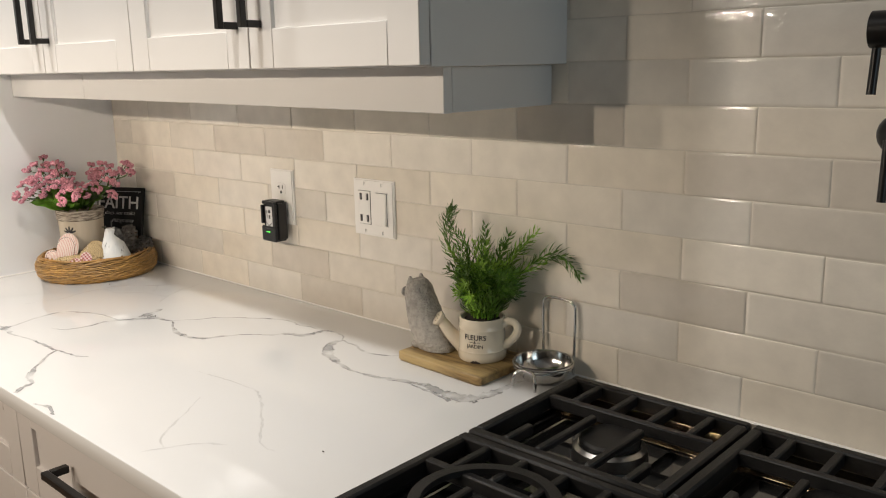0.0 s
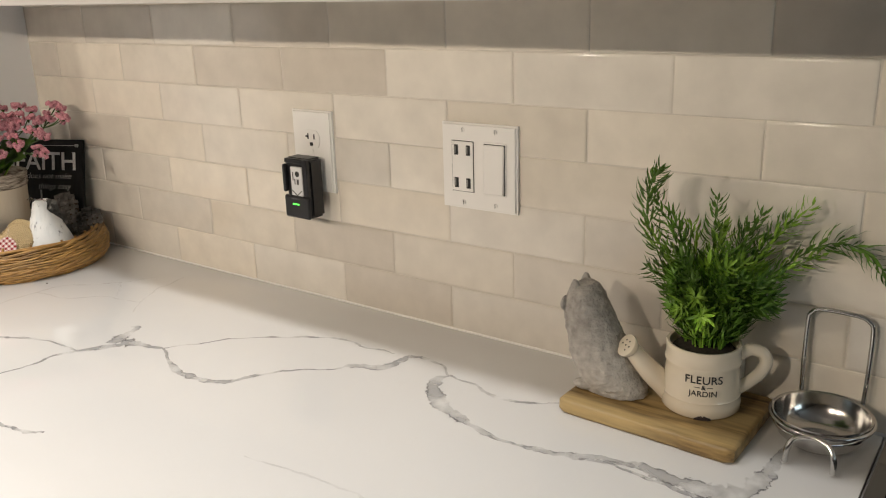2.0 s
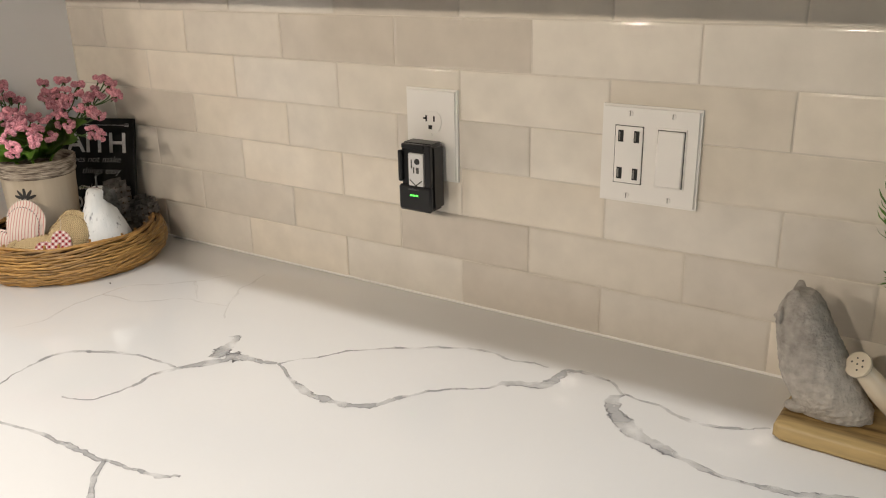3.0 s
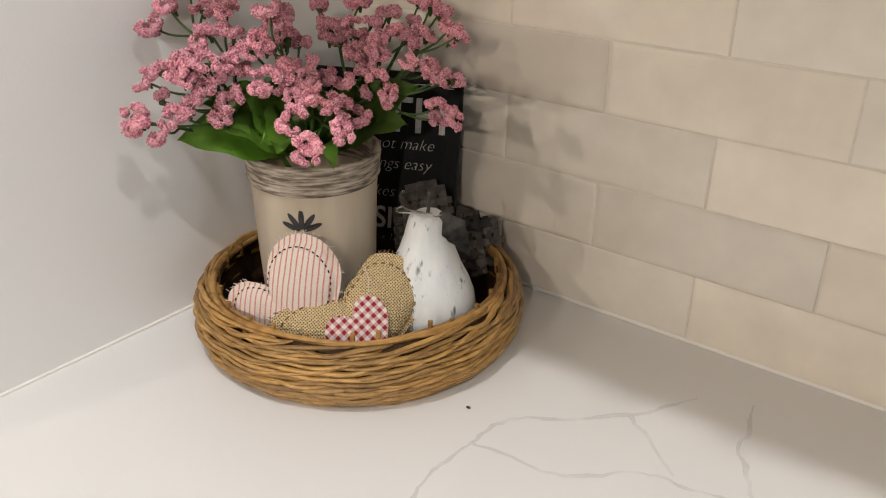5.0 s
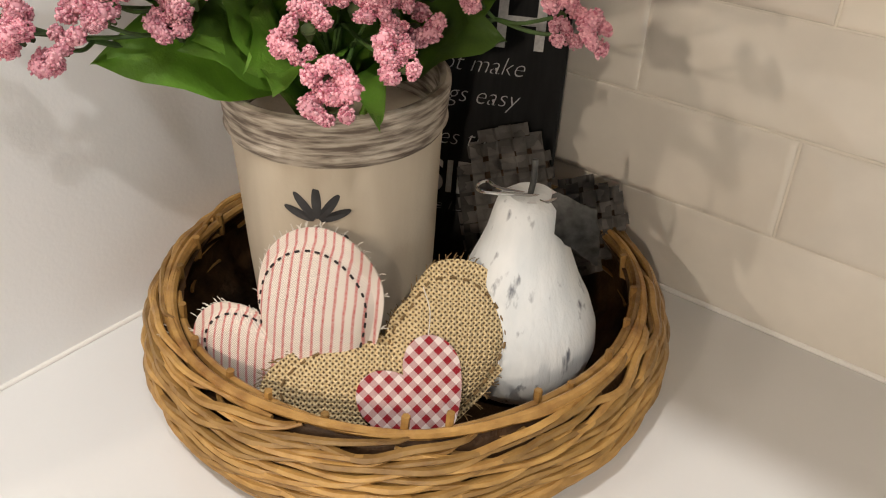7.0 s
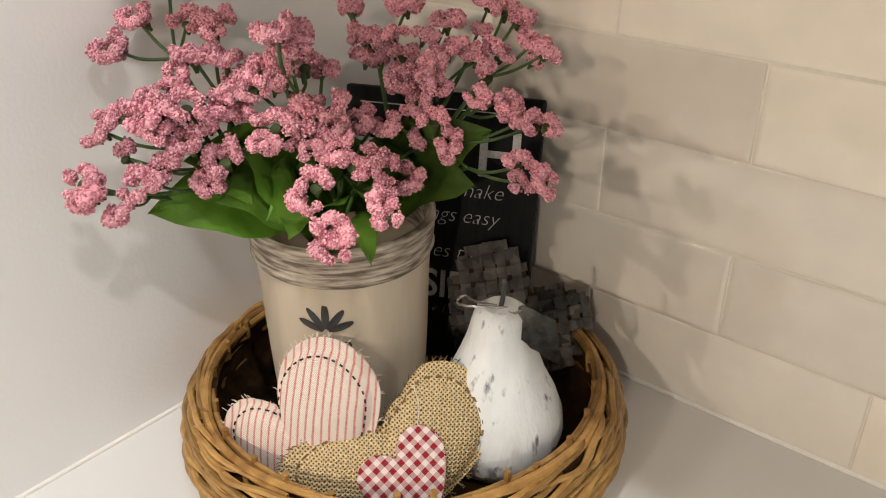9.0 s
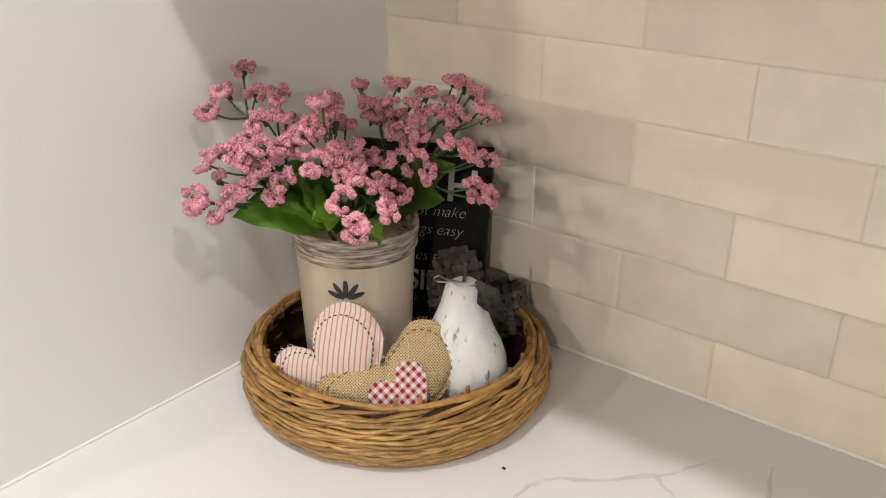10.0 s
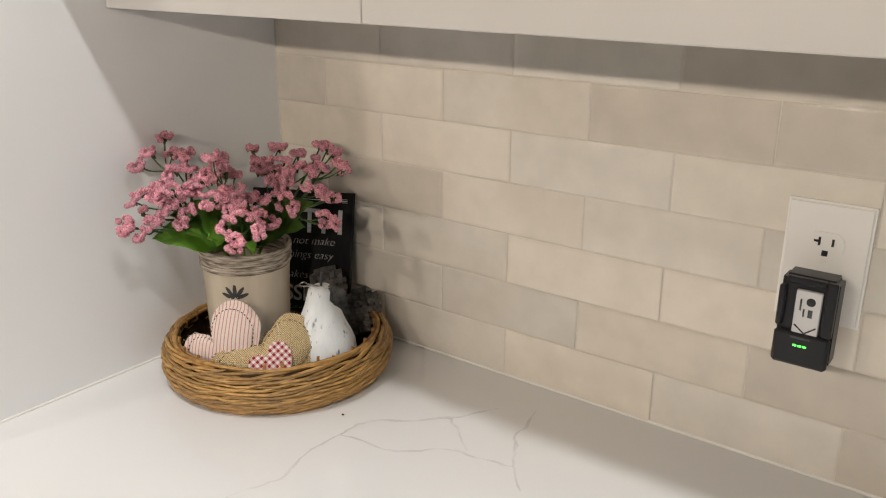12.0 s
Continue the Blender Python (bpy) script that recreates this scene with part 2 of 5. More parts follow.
def wood_material():
    m, nt, b = blank("olive_wood", 0.5)
    vec, xyz = object_xyz(nt)
    mp = nt.nodes.new("ShaderNodeMapping")
    mp.inputs["Scale"].default_value = (0.12, 1, 1)
    nt.links.new(vec, mp.inputs[0])
    g = noise_node(nt, mp.outputs[0], 130.0, 6.0)
    w = noise_node(nt, mp.outputs[0], 28.0, 2.0)
    streak = nt.nodes.new("ShaderNodeMapRange")
    streak.inputs[1].default_value, streak.inputs[2].default_value = 0.36, 0.66
    nt.links.new(g, streak.inputs[0])
    c = colour_mix(nt, streak.outputs[0], (0.10, 0.058, 0.02), (0.36, 0.235, 0.085))
    band = nt.nodes.new("ShaderNodeMapRange")
    band.inputs[1].default_value, band.inputs[2].default_value = 0.42, 0.62
    nt.links.new(w, band.inputs[0])
    c = colour_mix(nt, math_node(nt, "MULTIPLY", band.outputs[0], 0.6), c, (0.50, 0.37, 0.17))
    nt.links.new(c, b.inputs["Base Color"])
    bumped(nt, b, g, 0.25, 0.001)
    return m


def petal_material():
    m, nt, b = blank("pink_foam_petals", 0.9)
    vec, _ = object_xyz(nt)
    geo = nt.nodes.new("ShaderNodeNewGeometry")
    c = colour_mix(nt, geo.outputs["Random Per Island"], (0.38, 0.09, 0.14), (0.95, 0.56, 0.62))
    c = colour_mix(nt, math_node(nt, "MULTIPLY", noise_node(nt, vec, 90.0, 2.0), 0.3), c, (0.82, 0.33, 0.42))
    info = nt.nodes.new("ShaderNodeObjectInfo")
    hs = nt.nodes.new("ShaderNodeHueSaturation")
    nt.links.new(math_node(nt, "MULTIPLY_ADD", info.outputs["Random"], 0.35, 0.85), hs.inputs["Value"])
    nt.links.new(c, hs.inputs["Color"])
    nt.links.new(hs.outputs[0], b.inputs["Base Color"])
    return m


MAT = {
    "tile": tile_material(),
    "quartz": quartz_material(),
    "vein": vein_material("grey_vein", (0.12, 0.12, 0.135), 0.95, 170.0),
    "faint": vein_material("faint_vein", (0.42, 0.41, 0.40), 0.3, 150.0),
    "grout": material("grout", (0.70, 0.65, 0.57), 0.9, vary=0.06, scale=80, bump=0.2),
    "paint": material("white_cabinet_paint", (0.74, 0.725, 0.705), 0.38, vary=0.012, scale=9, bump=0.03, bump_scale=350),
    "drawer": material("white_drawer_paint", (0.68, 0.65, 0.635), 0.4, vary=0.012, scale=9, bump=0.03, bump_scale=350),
    "wall": material("wall_paint", (0.84, 0.84, 0.845), 0.55, vary=0.012, scale=6, bump=0.08, bump_scale=420),
    # dark grey for unseen walls, chosen to weaken fill light on shaded tiles
    "taupe": material("dark_low_bounce_paint", (0.13, 0.13, 0.13), 0.6, vary=0.02, scale=6, bump=0.08, bump_scale=420),
    "ceiling": material("ceiling_paint", (0.55, 0.56, 0.58), 0.9, vary=0.02, scale=5, bump=0.1),
    "floor": material("oak_floor", (0.24, 0.155, 0.09), 0.4, vary=0.2, scale=14, stretch=(0.1, 1, 1), bump=0.1),
    "black": material("black_metal", (0.018, 0.017, 0.017), 0.34, 0.4, vary=0.1, scale=60, bump=0.04),
    "iron": material("cast_iron", (0.012, 0.0115, 0.0115), 0.45, 0.0, vary=0.2, scale=120, bump=0.25, bump_scale=900),
    "enamel": material("black_enamel", (0.01, 0.01, 0.01), 0.06, vary=0.1, scale=40, coat=1.0),
    "steel": material("brushed_steel", (0.52, 0.50, 0.47), 0.3, 1.0, vary=0.06, scale=200, stretch=(0.05, 1, 1), bump=0.05),
    # warm tint stands for the lit tiles mirrored in the cooktop tray
    "warm_reflection": material("warm_reflection_metal", (0.50, 0.38, 0.24), 0.2, 1.0, vary=0.12, scale=50, bump=0.1, bump_scale=60),
    "chrome": material("polished_steel", (0.62, 0.61, 0.59), 0.16, 1.0, vary=0.03, scale=60),
    "plate": material("ivory_plastic", (0.90, 0.88, 0.845), 0.3, vary=0.01, scale=30, coat=0.2),
    "dark": material("dark_slot", (0.01, 0.01, 0.01), 0.6, vary=0.05),
    "plastic": material("black_plastic", (0.014, 0.014, 0.016), 0.36, vary=0.1, scale=90, bump=0.05, bump_scale=1500),
    "battery": material("white_battery_label", (0.72, 0.72, 0.72), 0.4, vary=0.02),
    "ink": material("charcoal_ink", (0.035, 0.034, 0.035), 0.7, vary=0.2, scale=200),
    "cream": material("cream_glaze", (0.80, 0.72, 0.58), 0.16, vary=0.04, scale=25, coat=0.5, bump=0.04, bump_scale=120),
    "chip": material("bare_chip", (0.05, 0.035, 0.03), 0.8, vary=0.3, scale=300),
    "soil": material("dark_foam", (0.03, 0.022, 0.015), 0.95, vary=0.3, scale=200, bump=0.8),
    "needle": material("rosemary_green", (0.12, 0.255, 0.028), 0.4, vary=0.35, scale=45, rand=0.3),
    "needle_tip": material("young_needle_green", (0.28, 0.49, 0.055), 0.4, vary=0.3, scale=45, rand=0.25),
    "twig": material("green_twig", (0.09, 0.11, 0.035), 0.7, vary=0.2, scale=90),
    "leaf": material("fabric_leaf_green", (0.165, 0.33, 0.04), 0.45, vary=0.3, scale=40, rand=0.25, bump=0.15, bump_scale=500),
    "stalk": material("flower_stalk_green", (0.06, 0.12, 0.025), 0.6, vary=0.3, scale=90),
    "calyx": material("dark_calyx_green", (0.05, 0.075, 0.02), 0.7, vary=0.3, scale=90, rand=0.3),
    "wood": wood_material(),
    "stone": material("grey_cast_stone", (0.58, 0.55, 0.51), 0.95, vary=0.2, scale=110, bump=1.0, bump_scale=330, second=(0.31, 0.29, 0.265)),
    "wicker": material("honey_willow", (0.42, 0.245, 0.075), 0.42, vary=0.3, scale=90, bump=0.25, bump_scale=400, rand=0.35, second=(0.16, 0.07, 0.017)),
    # willow darkened by colour to deepen the shade inside and between strips
    "wicker_shade": material("shaded_willow", (0.06, 0.03, 0.012), 0.5, vary=0.4, scale=90, bump=0.4, bump_scale=300),
    "pot": pot_material(),
    "rim": pot_rim_material(),
    "petal": petal_material(),
    "stripe": stripe_material(),
    "burlap": burlap_material(),
    "gingham": gingham_material(),
    "thread": material("dark_thread", (0.03, 0.02, 0.02), 0.9, vary=0.1),
    "white_thread": material("cream_thread", (0.72, 0.66, 0.58), 0.9, vary=0.1),
    "jute": material("jute_thread", (0.22, 0.14, 0.06), 0.95, vary=0.2, scale=200),
    "pear": pear_material(),
    "sign": material("black_sign_board", (0.009, 0.009, 0.009), 0.55, vary=0.3, scale=40, stretch=(8, 1, 1), bump=0.1),
    "chalk": material("white_lettering", (0.60, 0.59, 0.575), 0.7, vary=0.15, scale=400),
    "rattan": material("grey_chipwood", (0.135, 0.122, 0.11), 0.9, vary=0.35, scale=70, bump=0.5, rand=0.5, second=(0.035, 0.032, 0.03)),
    "zinc": material("aged_zinc", (0.11, 0.11, 0.106), 0.42, 0.5, vary=0.45, scale=120, bump=0.2),
}
for name, level in (("sign", 0.2), ("iron", 0.3), ("wicker_shade", 0.25)):
    MAT[name].node_tree.nodes["Principled BSDF"].inputs["Specular IOR Level"].default_value = level
glass, glass_nt, glass_b = blank("window_glass", 0.02)
glass_b.inputs["Transmission Weight"].default_value = 1.0
MAT["glass"] = glass
led, led_nt, led_b = blank("green_led", 0.4)
led_b.inputs["Base Color"].default_value = (0.1, 0.8, 0.1, 1)
led_b.inputs["Emission Color"].default_value = (0.12, 1.0, 0.1, 1)
led_b.inputs["Emission Strength"].default_value = 2.0
MAT["led"] = led


# ---- building helpers ----
def mesh_of(name, bm, mat, smooth=True, sharp=40):
    me = bpy.data.meshes.new(name)
    bmesh.ops.recalc_face_normals(bm, faces=bm.faces)
    bm.to_mesh(me)
    bm.free()
    me.materials.append(MAT[mat])
    if smooth:
        me.shade_smooth()
        me.set_sharp_from_angle(angle=radians(sharp))
    return me


def part(name, bm, mat, parent=None, label="", smooth=True, sharp=40):
    """One mesh object, made in the parent's own space."""
    ob = new(name, bm if isinstance(bm, bpy.types.Mesh) else mesh_of(name, bm, mat, smooth, sharp))
    if parent is not None:
        ob.parent = parent
    if label:
        tagged(ob, label)
    return ob


def thing(name, place, label, category, group="", kind="", rz=0.0):
    ob = new(name)
    ob.empty_display_size = 0.02
    ob.location = place
    ob.rotation_euler = (0, 0, radians(rz))
    return tagged(ob, label, category, group, kind)


def box(bm, x0, x1, y0, y1, z0, z1, bevel=0.0, seg=1):
    vs = [bm.verts.new((x, y, z)) for x in (x0, x1) for y in (y0, y1) for z in (z0, z1)]
    fs = [bm.faces.new([vs[i] for i in f]) for f in ((0, 1, 3, 2), (4, 6, 7, 5), (0, 4, 5, 1), (2, 3, 7, 6), (0, 2, 6, 4), (1, 5, 7, 3))]
    if bevel:
        es = list({e for f in fs for e in f.edges})
        bmesh.ops.bevel(bm, geom=es, offset=bevel, segments=seg, affect="EDGES", profile=0.5)
    return bm


def boxed(*a, **k):
    return box(bmesh.new(), *a, **k)


def skin(bm, rings, closed=True, cap=True):
    """Joins rings of equal count into a skin."""
    vr = [[bm.verts.new(p) for p in r] for r in rings]
    n = len(rings[0])
    for a, b in zip(vr, vr[1:]):
        for i in range(n if closed else n - 1):
            bm.faces.new((a[i], a[(i + 1) % n], b[(i + 1) % n], b[i]))
    if cap and closed:
        bm.faces.new(vr[0])
        bm.faces.new(vr[-1])
    return bm


def lathe(bm, prof, seg=48, cx=0.0, cy=0.0, cap=True):
    return skin(bm, [[(cx + r * math.cos(2 * math.pi * i / seg), cy + r * math.sin(2 * math.pi * i / seg), z) for i in range(seg)] for r, z in prof], cap=cap)


def smooth_path(pts, n):
    """Catmull-Rom through pts, n points in all."""
    p = [Vector(q) for q in pts]
    p = [p[0] * 2 - p[1]] + p + [p[-1] * 2 - p[-2]]
    out = []
    m = len(p) - 3
    for k in range(n):
        u = k / (n - 1) * m
        i = min(int(u), m - 1)
        t = u - i
        a, b, c, d = p[i:i + 4]
        out.append(0.5 * ((2 * b) + (c - a) * t + (2 * a - 5 * b + 4 * c - d) * t * t + (3 * b - a - 3 * c + d) * t ** 3))
    return out


def tube(bm, pts, r, sides=8, closed=False, flat=1.0):
    """A round rod along pts; r is a number or a function of 0..1."""
    pts = [Vector(p) for p in pts]
    n = len(pts)
    rings, side = [], None
    for i, p in enumerate(pts):
        if closed:
            d = pts[(i + 1) % n] - pts[i - 1]
        else:
            d = pts[min(i + 1, n - 1)] - pts[max(i - 1, 0)]
        d.normalize()
        if side is None:
            side = d.cross(Vector((0, 0, 1)))
            if side.length < 0.05:
                side = d.cross(Vector((0, 1, 0)))
        side = (side - d * side.dot(d)).normalized()
        up = d.cross(side)
        rr = r(i / max(n - 1, 1)) if callable(r) else r
        rings.append([p + side * (rr * math.cos(2 * math.pi * k / sides)) + up * (rr * flat * math.sin(2 * math.pi * k / sides)) for k in range(sides)])
    if closed:
        rings.append(rings[0])
        skin(bm, rings, cap=False)
        bmesh.ops.remove_doubles(bm, verts=bm.verts, dist=1e-6)
        return bm
    return skin(bm, rings)


def ball(bm, c, r, scale=(1, 1, 1), seg=12):
    m = Matrix.Translation(c) @ Matrix.Diagonal((scale[0] * r, scale[1] * r, scale[2] * r, 1))
    bmesh.ops.create_uvsphere(bm, u_segments=seg, v_segments=seg // 2 + 2, radius=1.0, matrix=m)
    return bm


def words(text, size, depth=0.0003, thin=0.0):
    """Flat lettering as a bmesh in the x-y plane, centred."""
    cu = bpy.data.curves.new("lettering", "FONT")
    cu.body, cu.size, cu.align_x, cu.align_y, cu.extrude = text, size, "CENTER", "CENTER", depth
    cu.offset = -thin
    ob = new("lettering", cu)
    me = bpy.data.meshes.new_from_object(ob.evaluated_get(bpy.context.evaluated_depsgraph_get()))
    bm = bmesh.new()
    bm.from_mesh(me)
    bpy.data.objects.remove(ob)
    bpy.data.curves.remove(cu)
    bpy.data.meshes.remove(me)
    return bm


def warp(bm, f):
    for v in bm.verts:
        v.co = f(v.co)
    return bm


def structure(name, bm, mat, label, category, smooth=True):
    return tagged(part(name, bm, mat, None, "", smooth), label, category, kind="structure")


# ---- the room ----
TOP, WALL_X, CEIL = 0.914, -1.02, 2.45
structure("floor", boxed(-3.3, 3.2, -6.4, 0.1, -0.05, 0.0), "floor", "oak plank floor of the kitchen", "floor")
structure("ceiling", boxed(-3.3, 3.2, -6.4, 0.1, CEIL, CEIL + 0.05), "ceiling", "plain white painted kitchen ceiling", "ceiling")
wall_north = structure("wall_north", boxed(WALL_X, 3.1, 0.0010, 0.1, 0, CEIL), "grout", "kitchen wall with glazed beige tile backsplash and grout", "wall")
structure("wall_west", boxed(-1.14, WALL_X, -0.64, 0.1, 0, CEIL), "wall", "smooth off-white painted side wall beside counter", "wall")
# unseen walls added to close the room, dark so they bounce little light
structure("wall_northwest", boxed(-3.2, -1.14, 0.0, 0.1, 0, CEIL), "taupe", "plain unseen wall past the counter, dark to limit bounce light", "wall")
structure("wall_far_west", boxed(-3.3, -3.2, -6.3, 0.1, 0, CEIL), "taupe", "plain unseen wall of the room, dark to limit bounce light", "wall")
structure("wall_south", boxed(-3.3, 3.2, -6.4, -6.3, 0, CEIL), "taupe", "plain unseen wall across the room, dark to limit bounce light", "wall")
bm = bmesh.new()
for a in ((-6.3, -1.3, 0, CEIL), (-0.3, 0.1, 0, CEIL), (-1.3, -0.3, 0, 1.05), (-1.3, -0.3, 2.05, CEIL)):
    box(bm, 3.1, 3.2, *a)
structure("wall_east", bm, "taupe", "plain unseen wall with a window opening, dark to limit bounce light", "wall")
window = thing("window_1", (3.15, -0.80, 1.55), "white framed window in the end wall", "window", kind="structure")
bm = bmesh.new()
for a in ((-0.498, 0.498, 0.45, 0.498), (-0.498, 0.498, -0.498, -0.45), (-0.498, -0.45, -0.45, 0.45), (0.45, 0.498, -0.45, 0.45)):
    box(bm, -0.01, 0.04, *a, 0.002)
part("window_frame", bm, "paint", window)
pane = part("pane", boxed(0.012, 0.016, -0.45, 0.45, -0.45, 0.45), "glass", window, "clear window glass")
pane.visible_shadow = False
bead = bmesh.new()
tube(bead, [(WALL_X + 0.002, 0.0, TOP + 0.0007), (1.9, 0.0, TOP + 0.0007)], 0.0019, 8)
structure("trim", bead, "plate", "white caulk bead where counter meets tile", "trim")
bead = bmesh.new()
tube(bead, [(WALL_X + 0.001, -0.638, TOP + 0.0005), (WALL_X + 0.001, -0.004, TOP + 0.0005)], 0.0016, 8)
structure("trim", bead, "plate", "white caulk bead where counter meets wall", "trim")


# ---- worktop with veins ----
END = 0.559
worktop = structure("worktop", boxed(WALL_X + 0.001, END, -0.660, 0.0, TOP - 0.03, TOP, bevel=0.0025, seg=2), "quartz", "white quartz worktop with grey marble veins", "worktop")
structure("worktop_strip", boxed(END + 0.001, 1.9, -0.0345, 0.0, TOP - 0.03, TOP, bevel=0.002), "quartz", "narrow white quartz strip behind the cooktop", "worktop")


def vein(points, widths, mat="vein", seed=0, jitter=0.0022):
    """A flat, uneven ribbon just on the stone's face. widths: along its length, in millimetres."""
    length = sum((Vector(a) - Vector(b)).length for a, b in zip(points, points[1:]))
    n = max(12, int(length / 0.0035))
    path = smooth_path([(x, y, 0) for x, y in points], n)
    bm = bmesh.new()
    core = bm.verts.layers.float.new("core")
    rows = []
    for i, p in enumerate(path):
        u = i / (n - 1)
        k = u * (len(widths) - 1)
        j = min(int(k), len(widths) - 2)
        w = widths[j] + (widths[j + 1] - widths[j]) * (k - j)
        w *= 0.00075 * (0.75 + 0.7 * noise.noise((u * length * 60, seed * 7.3, 1.7)) + 0.3)
        d = (path[min(i + 1, n - 1)] - path[max(i - 1, 0)]).normalized()
        s = Vector((-d.y, d.x, 0))
        p = p + s * jitter * (noise.noise((u * length * 55, seed * 3.1, 0.2)) * 1.6 + noise.noise((u * length * 160, seed * 3.1, 5.2)) * 0.7)
        row = []
        for f, c in ((-1.5, 0.0), (0.0, 1.0), (1.5, 0.0)):
            q = p + s * (w * f * 0.5)
            q.y = min(max(q.y, -0.6575), -0.004)
            v = bm.verts.new((q.x, q.y, TOP + 0.00025 + 0.00001 * seed))
            v[core] = c
            row.append(v)
        rows.append(row)
    for a, b in zip(rows, rows[1:]):
        bm.faces.new((a[0], a[1], b[1], b[0]))
        bm.faces.new((a[1], a[2], b[2], b[1]))
    return part("vein", bm, mat, worktop, "", smooth=False)


vein([(-0.664, -0.548), (-0.552, -0.525), (-0.538, -0.502), (-0.558, -0.454), (-0.559, -0.392), (-0.514, -0.360), (-0.466, -0.345), (-0.402, -0.343)], (5, 7, 4, 3, 8, 8, 4, 3), seed=1)
vein([(-0.458, -0.458), (-0.422, -0.444), (-0.410, -0.408), (-0.410, -0.371), (-0.398, -0.345), (-0.367, -0.303), (-0.359, -0.287), (-0.332, -0.280), (-0.303, -0.272)], (2, 3, 4, 6, 8, 14, 30, 13, 4), seed=2)
vein([(-0.379, -0.300), (-0.399, -0.247), (-0.412, -0.247)], (22, 12, 1), seed=14)
vein([(-0.303, -0.272), (-0.281, -0.244), (-0.235, -0.190), (-0.183, -0.153), (-0.121, -0.117), (-0.062, -0.118), (-0.016, -0.111)], (3, 3, 4, 6, 5, 4, 3), seed=3)
vein([(-0.303, -0.272), (-0.227, -0.304), (-0.185, -0.309), (-0.149, -0.298), (-0.124, -0.263), (-0.098, -0.227), (-0.054, -0.196), (-0.039, -0.173), (-0.003, -0.158), (0.005, -0.128), (0.012, -0.107), (0.059, -0.107)], (3, 9, 12, 9, 8, 4, 4, 12, 15, 16, 9, 4), seed=4)
vein([(0.056, -0.108), (0.071, -0.115), (0.084, -0.129)], (3, 4, 3), seed=15)
vein([(0.084, -0.129), (0.079, -0.146), (0.097, -0.176), (0.131, -0.202), (0.163, -0.212), (0.198, -0.225), (0.241, -0.226), (0.278, -0.221), (0.310, -0.212), (0.332, -0.200), (0.364, -0.200)], (4, 14, 22, 21, 14, 9, 5, 12, 12, 9, 9), seed=5)
vein([(0.310, -0.216), (0.364, -0.195), (0.396, -0.200), (0.429, -0.201), (0.458, -0.196), (0.472, -0.174), (0.477, -0.138), (0.481, -0.078)], (4, 12, 17, 30, 42, 24, 14, 8), seed=6)
vein([(0.333, -0.208), (0.380, -0.211), (0.420, -0.216), (0.445, -0.219)], (3, 5, 8, 12), seed=16)
vein([(0.084, -0.129), (0.123, -0.133), (0.160, -0.145), (0.183, -0.146), (0.211, -0.136), (0.238, -0.118)], (3, 5, 7, 7, 5, 3), seed=7)
vein([(-0.546, -0.515), (-0.526, -0.524), (-0.479, -0.530), (-0.419, -0.520), (-0.358, -0.517), (-0.307, -0.514), (-0.263, -0.508), (-0.237, -0.504), (-0.219, -0.492)], (22, 16, 5, 5, 6, 5, 5, 6, 3), seed=8)
vein([(-0.307, -0.514), (-0.284, -0.541), (-0.253, -0.569), (-0.213, -0.600), (-0.164, -0.617), (-0.155, -0.636), (-0.139, -0.655)], (4, 6, 9, 11, 9, 9, 9), seed=9)
vein([(-0.065, -0.655), (-0.038, -0.645), (-0.011, -0.649), (0.004, -0.654)], (5, 7, 5, 4), seed=10)
vein([(0.121, -0.468), (0.150, -0.504), (0.185, -0.553), (0.211, -0.587), (0.227, -0.597), (0.246, -0.602)], (3, 4, 4, 4, 3, 3), "faint", 11)
vein([(0.232, -0.631), (0.246, -0.602), (0.261, -0.578), (0.273, -0.559), (0.307, -0.540)], (3, 4, 4, 4, 3), "faint", 12)
vein([(0.013, -0.402), (0.134, -0.392), (0.178, -0.395), (0.219, -0.417), (0.283, -0.463), (0.337, -0.505), (0.379, -0.510)], (2, 3, 4, 4, 4, 4, 2), "faint", 13)
vein([(-0.695, -0.418), (-0.685, -0.375), (-0.672, -0.341), (-0.678, -0.322), (-0.686, -0.281), (-0.681, -0.240), (-0.679, -0.204), (-0.652, -0.178), (-0.603, -0.135), (-0.588, -0.109), (-0.570, -0.080)], (3, 3, 4, 4, 3, 4, 4, 4, 5, 4, 2), "faint", 17)
vein([(-0.681, -0.240), (-0.610, -0.229), (-0.566, -0.192), (-0.525, -0.185), (-0.489, -0.177)], (3, 4, 4, 3, 4), "faint", 18)
vein([(-0.603, -0.135), (-0.584, -0.150), (-0.547, -0.181)], (5, 5, 2), "faint", 19)
vein([(-0.530, -0.059), (-0.522, -0.093), (-0.519, -0.122), (-0.504, -0.147), (-0.489, -0.177), (-0.459, -0.210)], (2, 4, 4, 4, 4, 2), "faint", 20)
for x, y in ((-0.710, -0.207), (0.429, -0.466)):
    crumb = tagged(part("crumb", ball(bmesh.new(), (0, 0, 0.0009), 0.0016, (1.3, 0.8, 0.55), 8), "chip"), "tiny dark crumb lying on the white worktop", "crumb")
    crumb.location = (x, y, TOP + 0.0003)


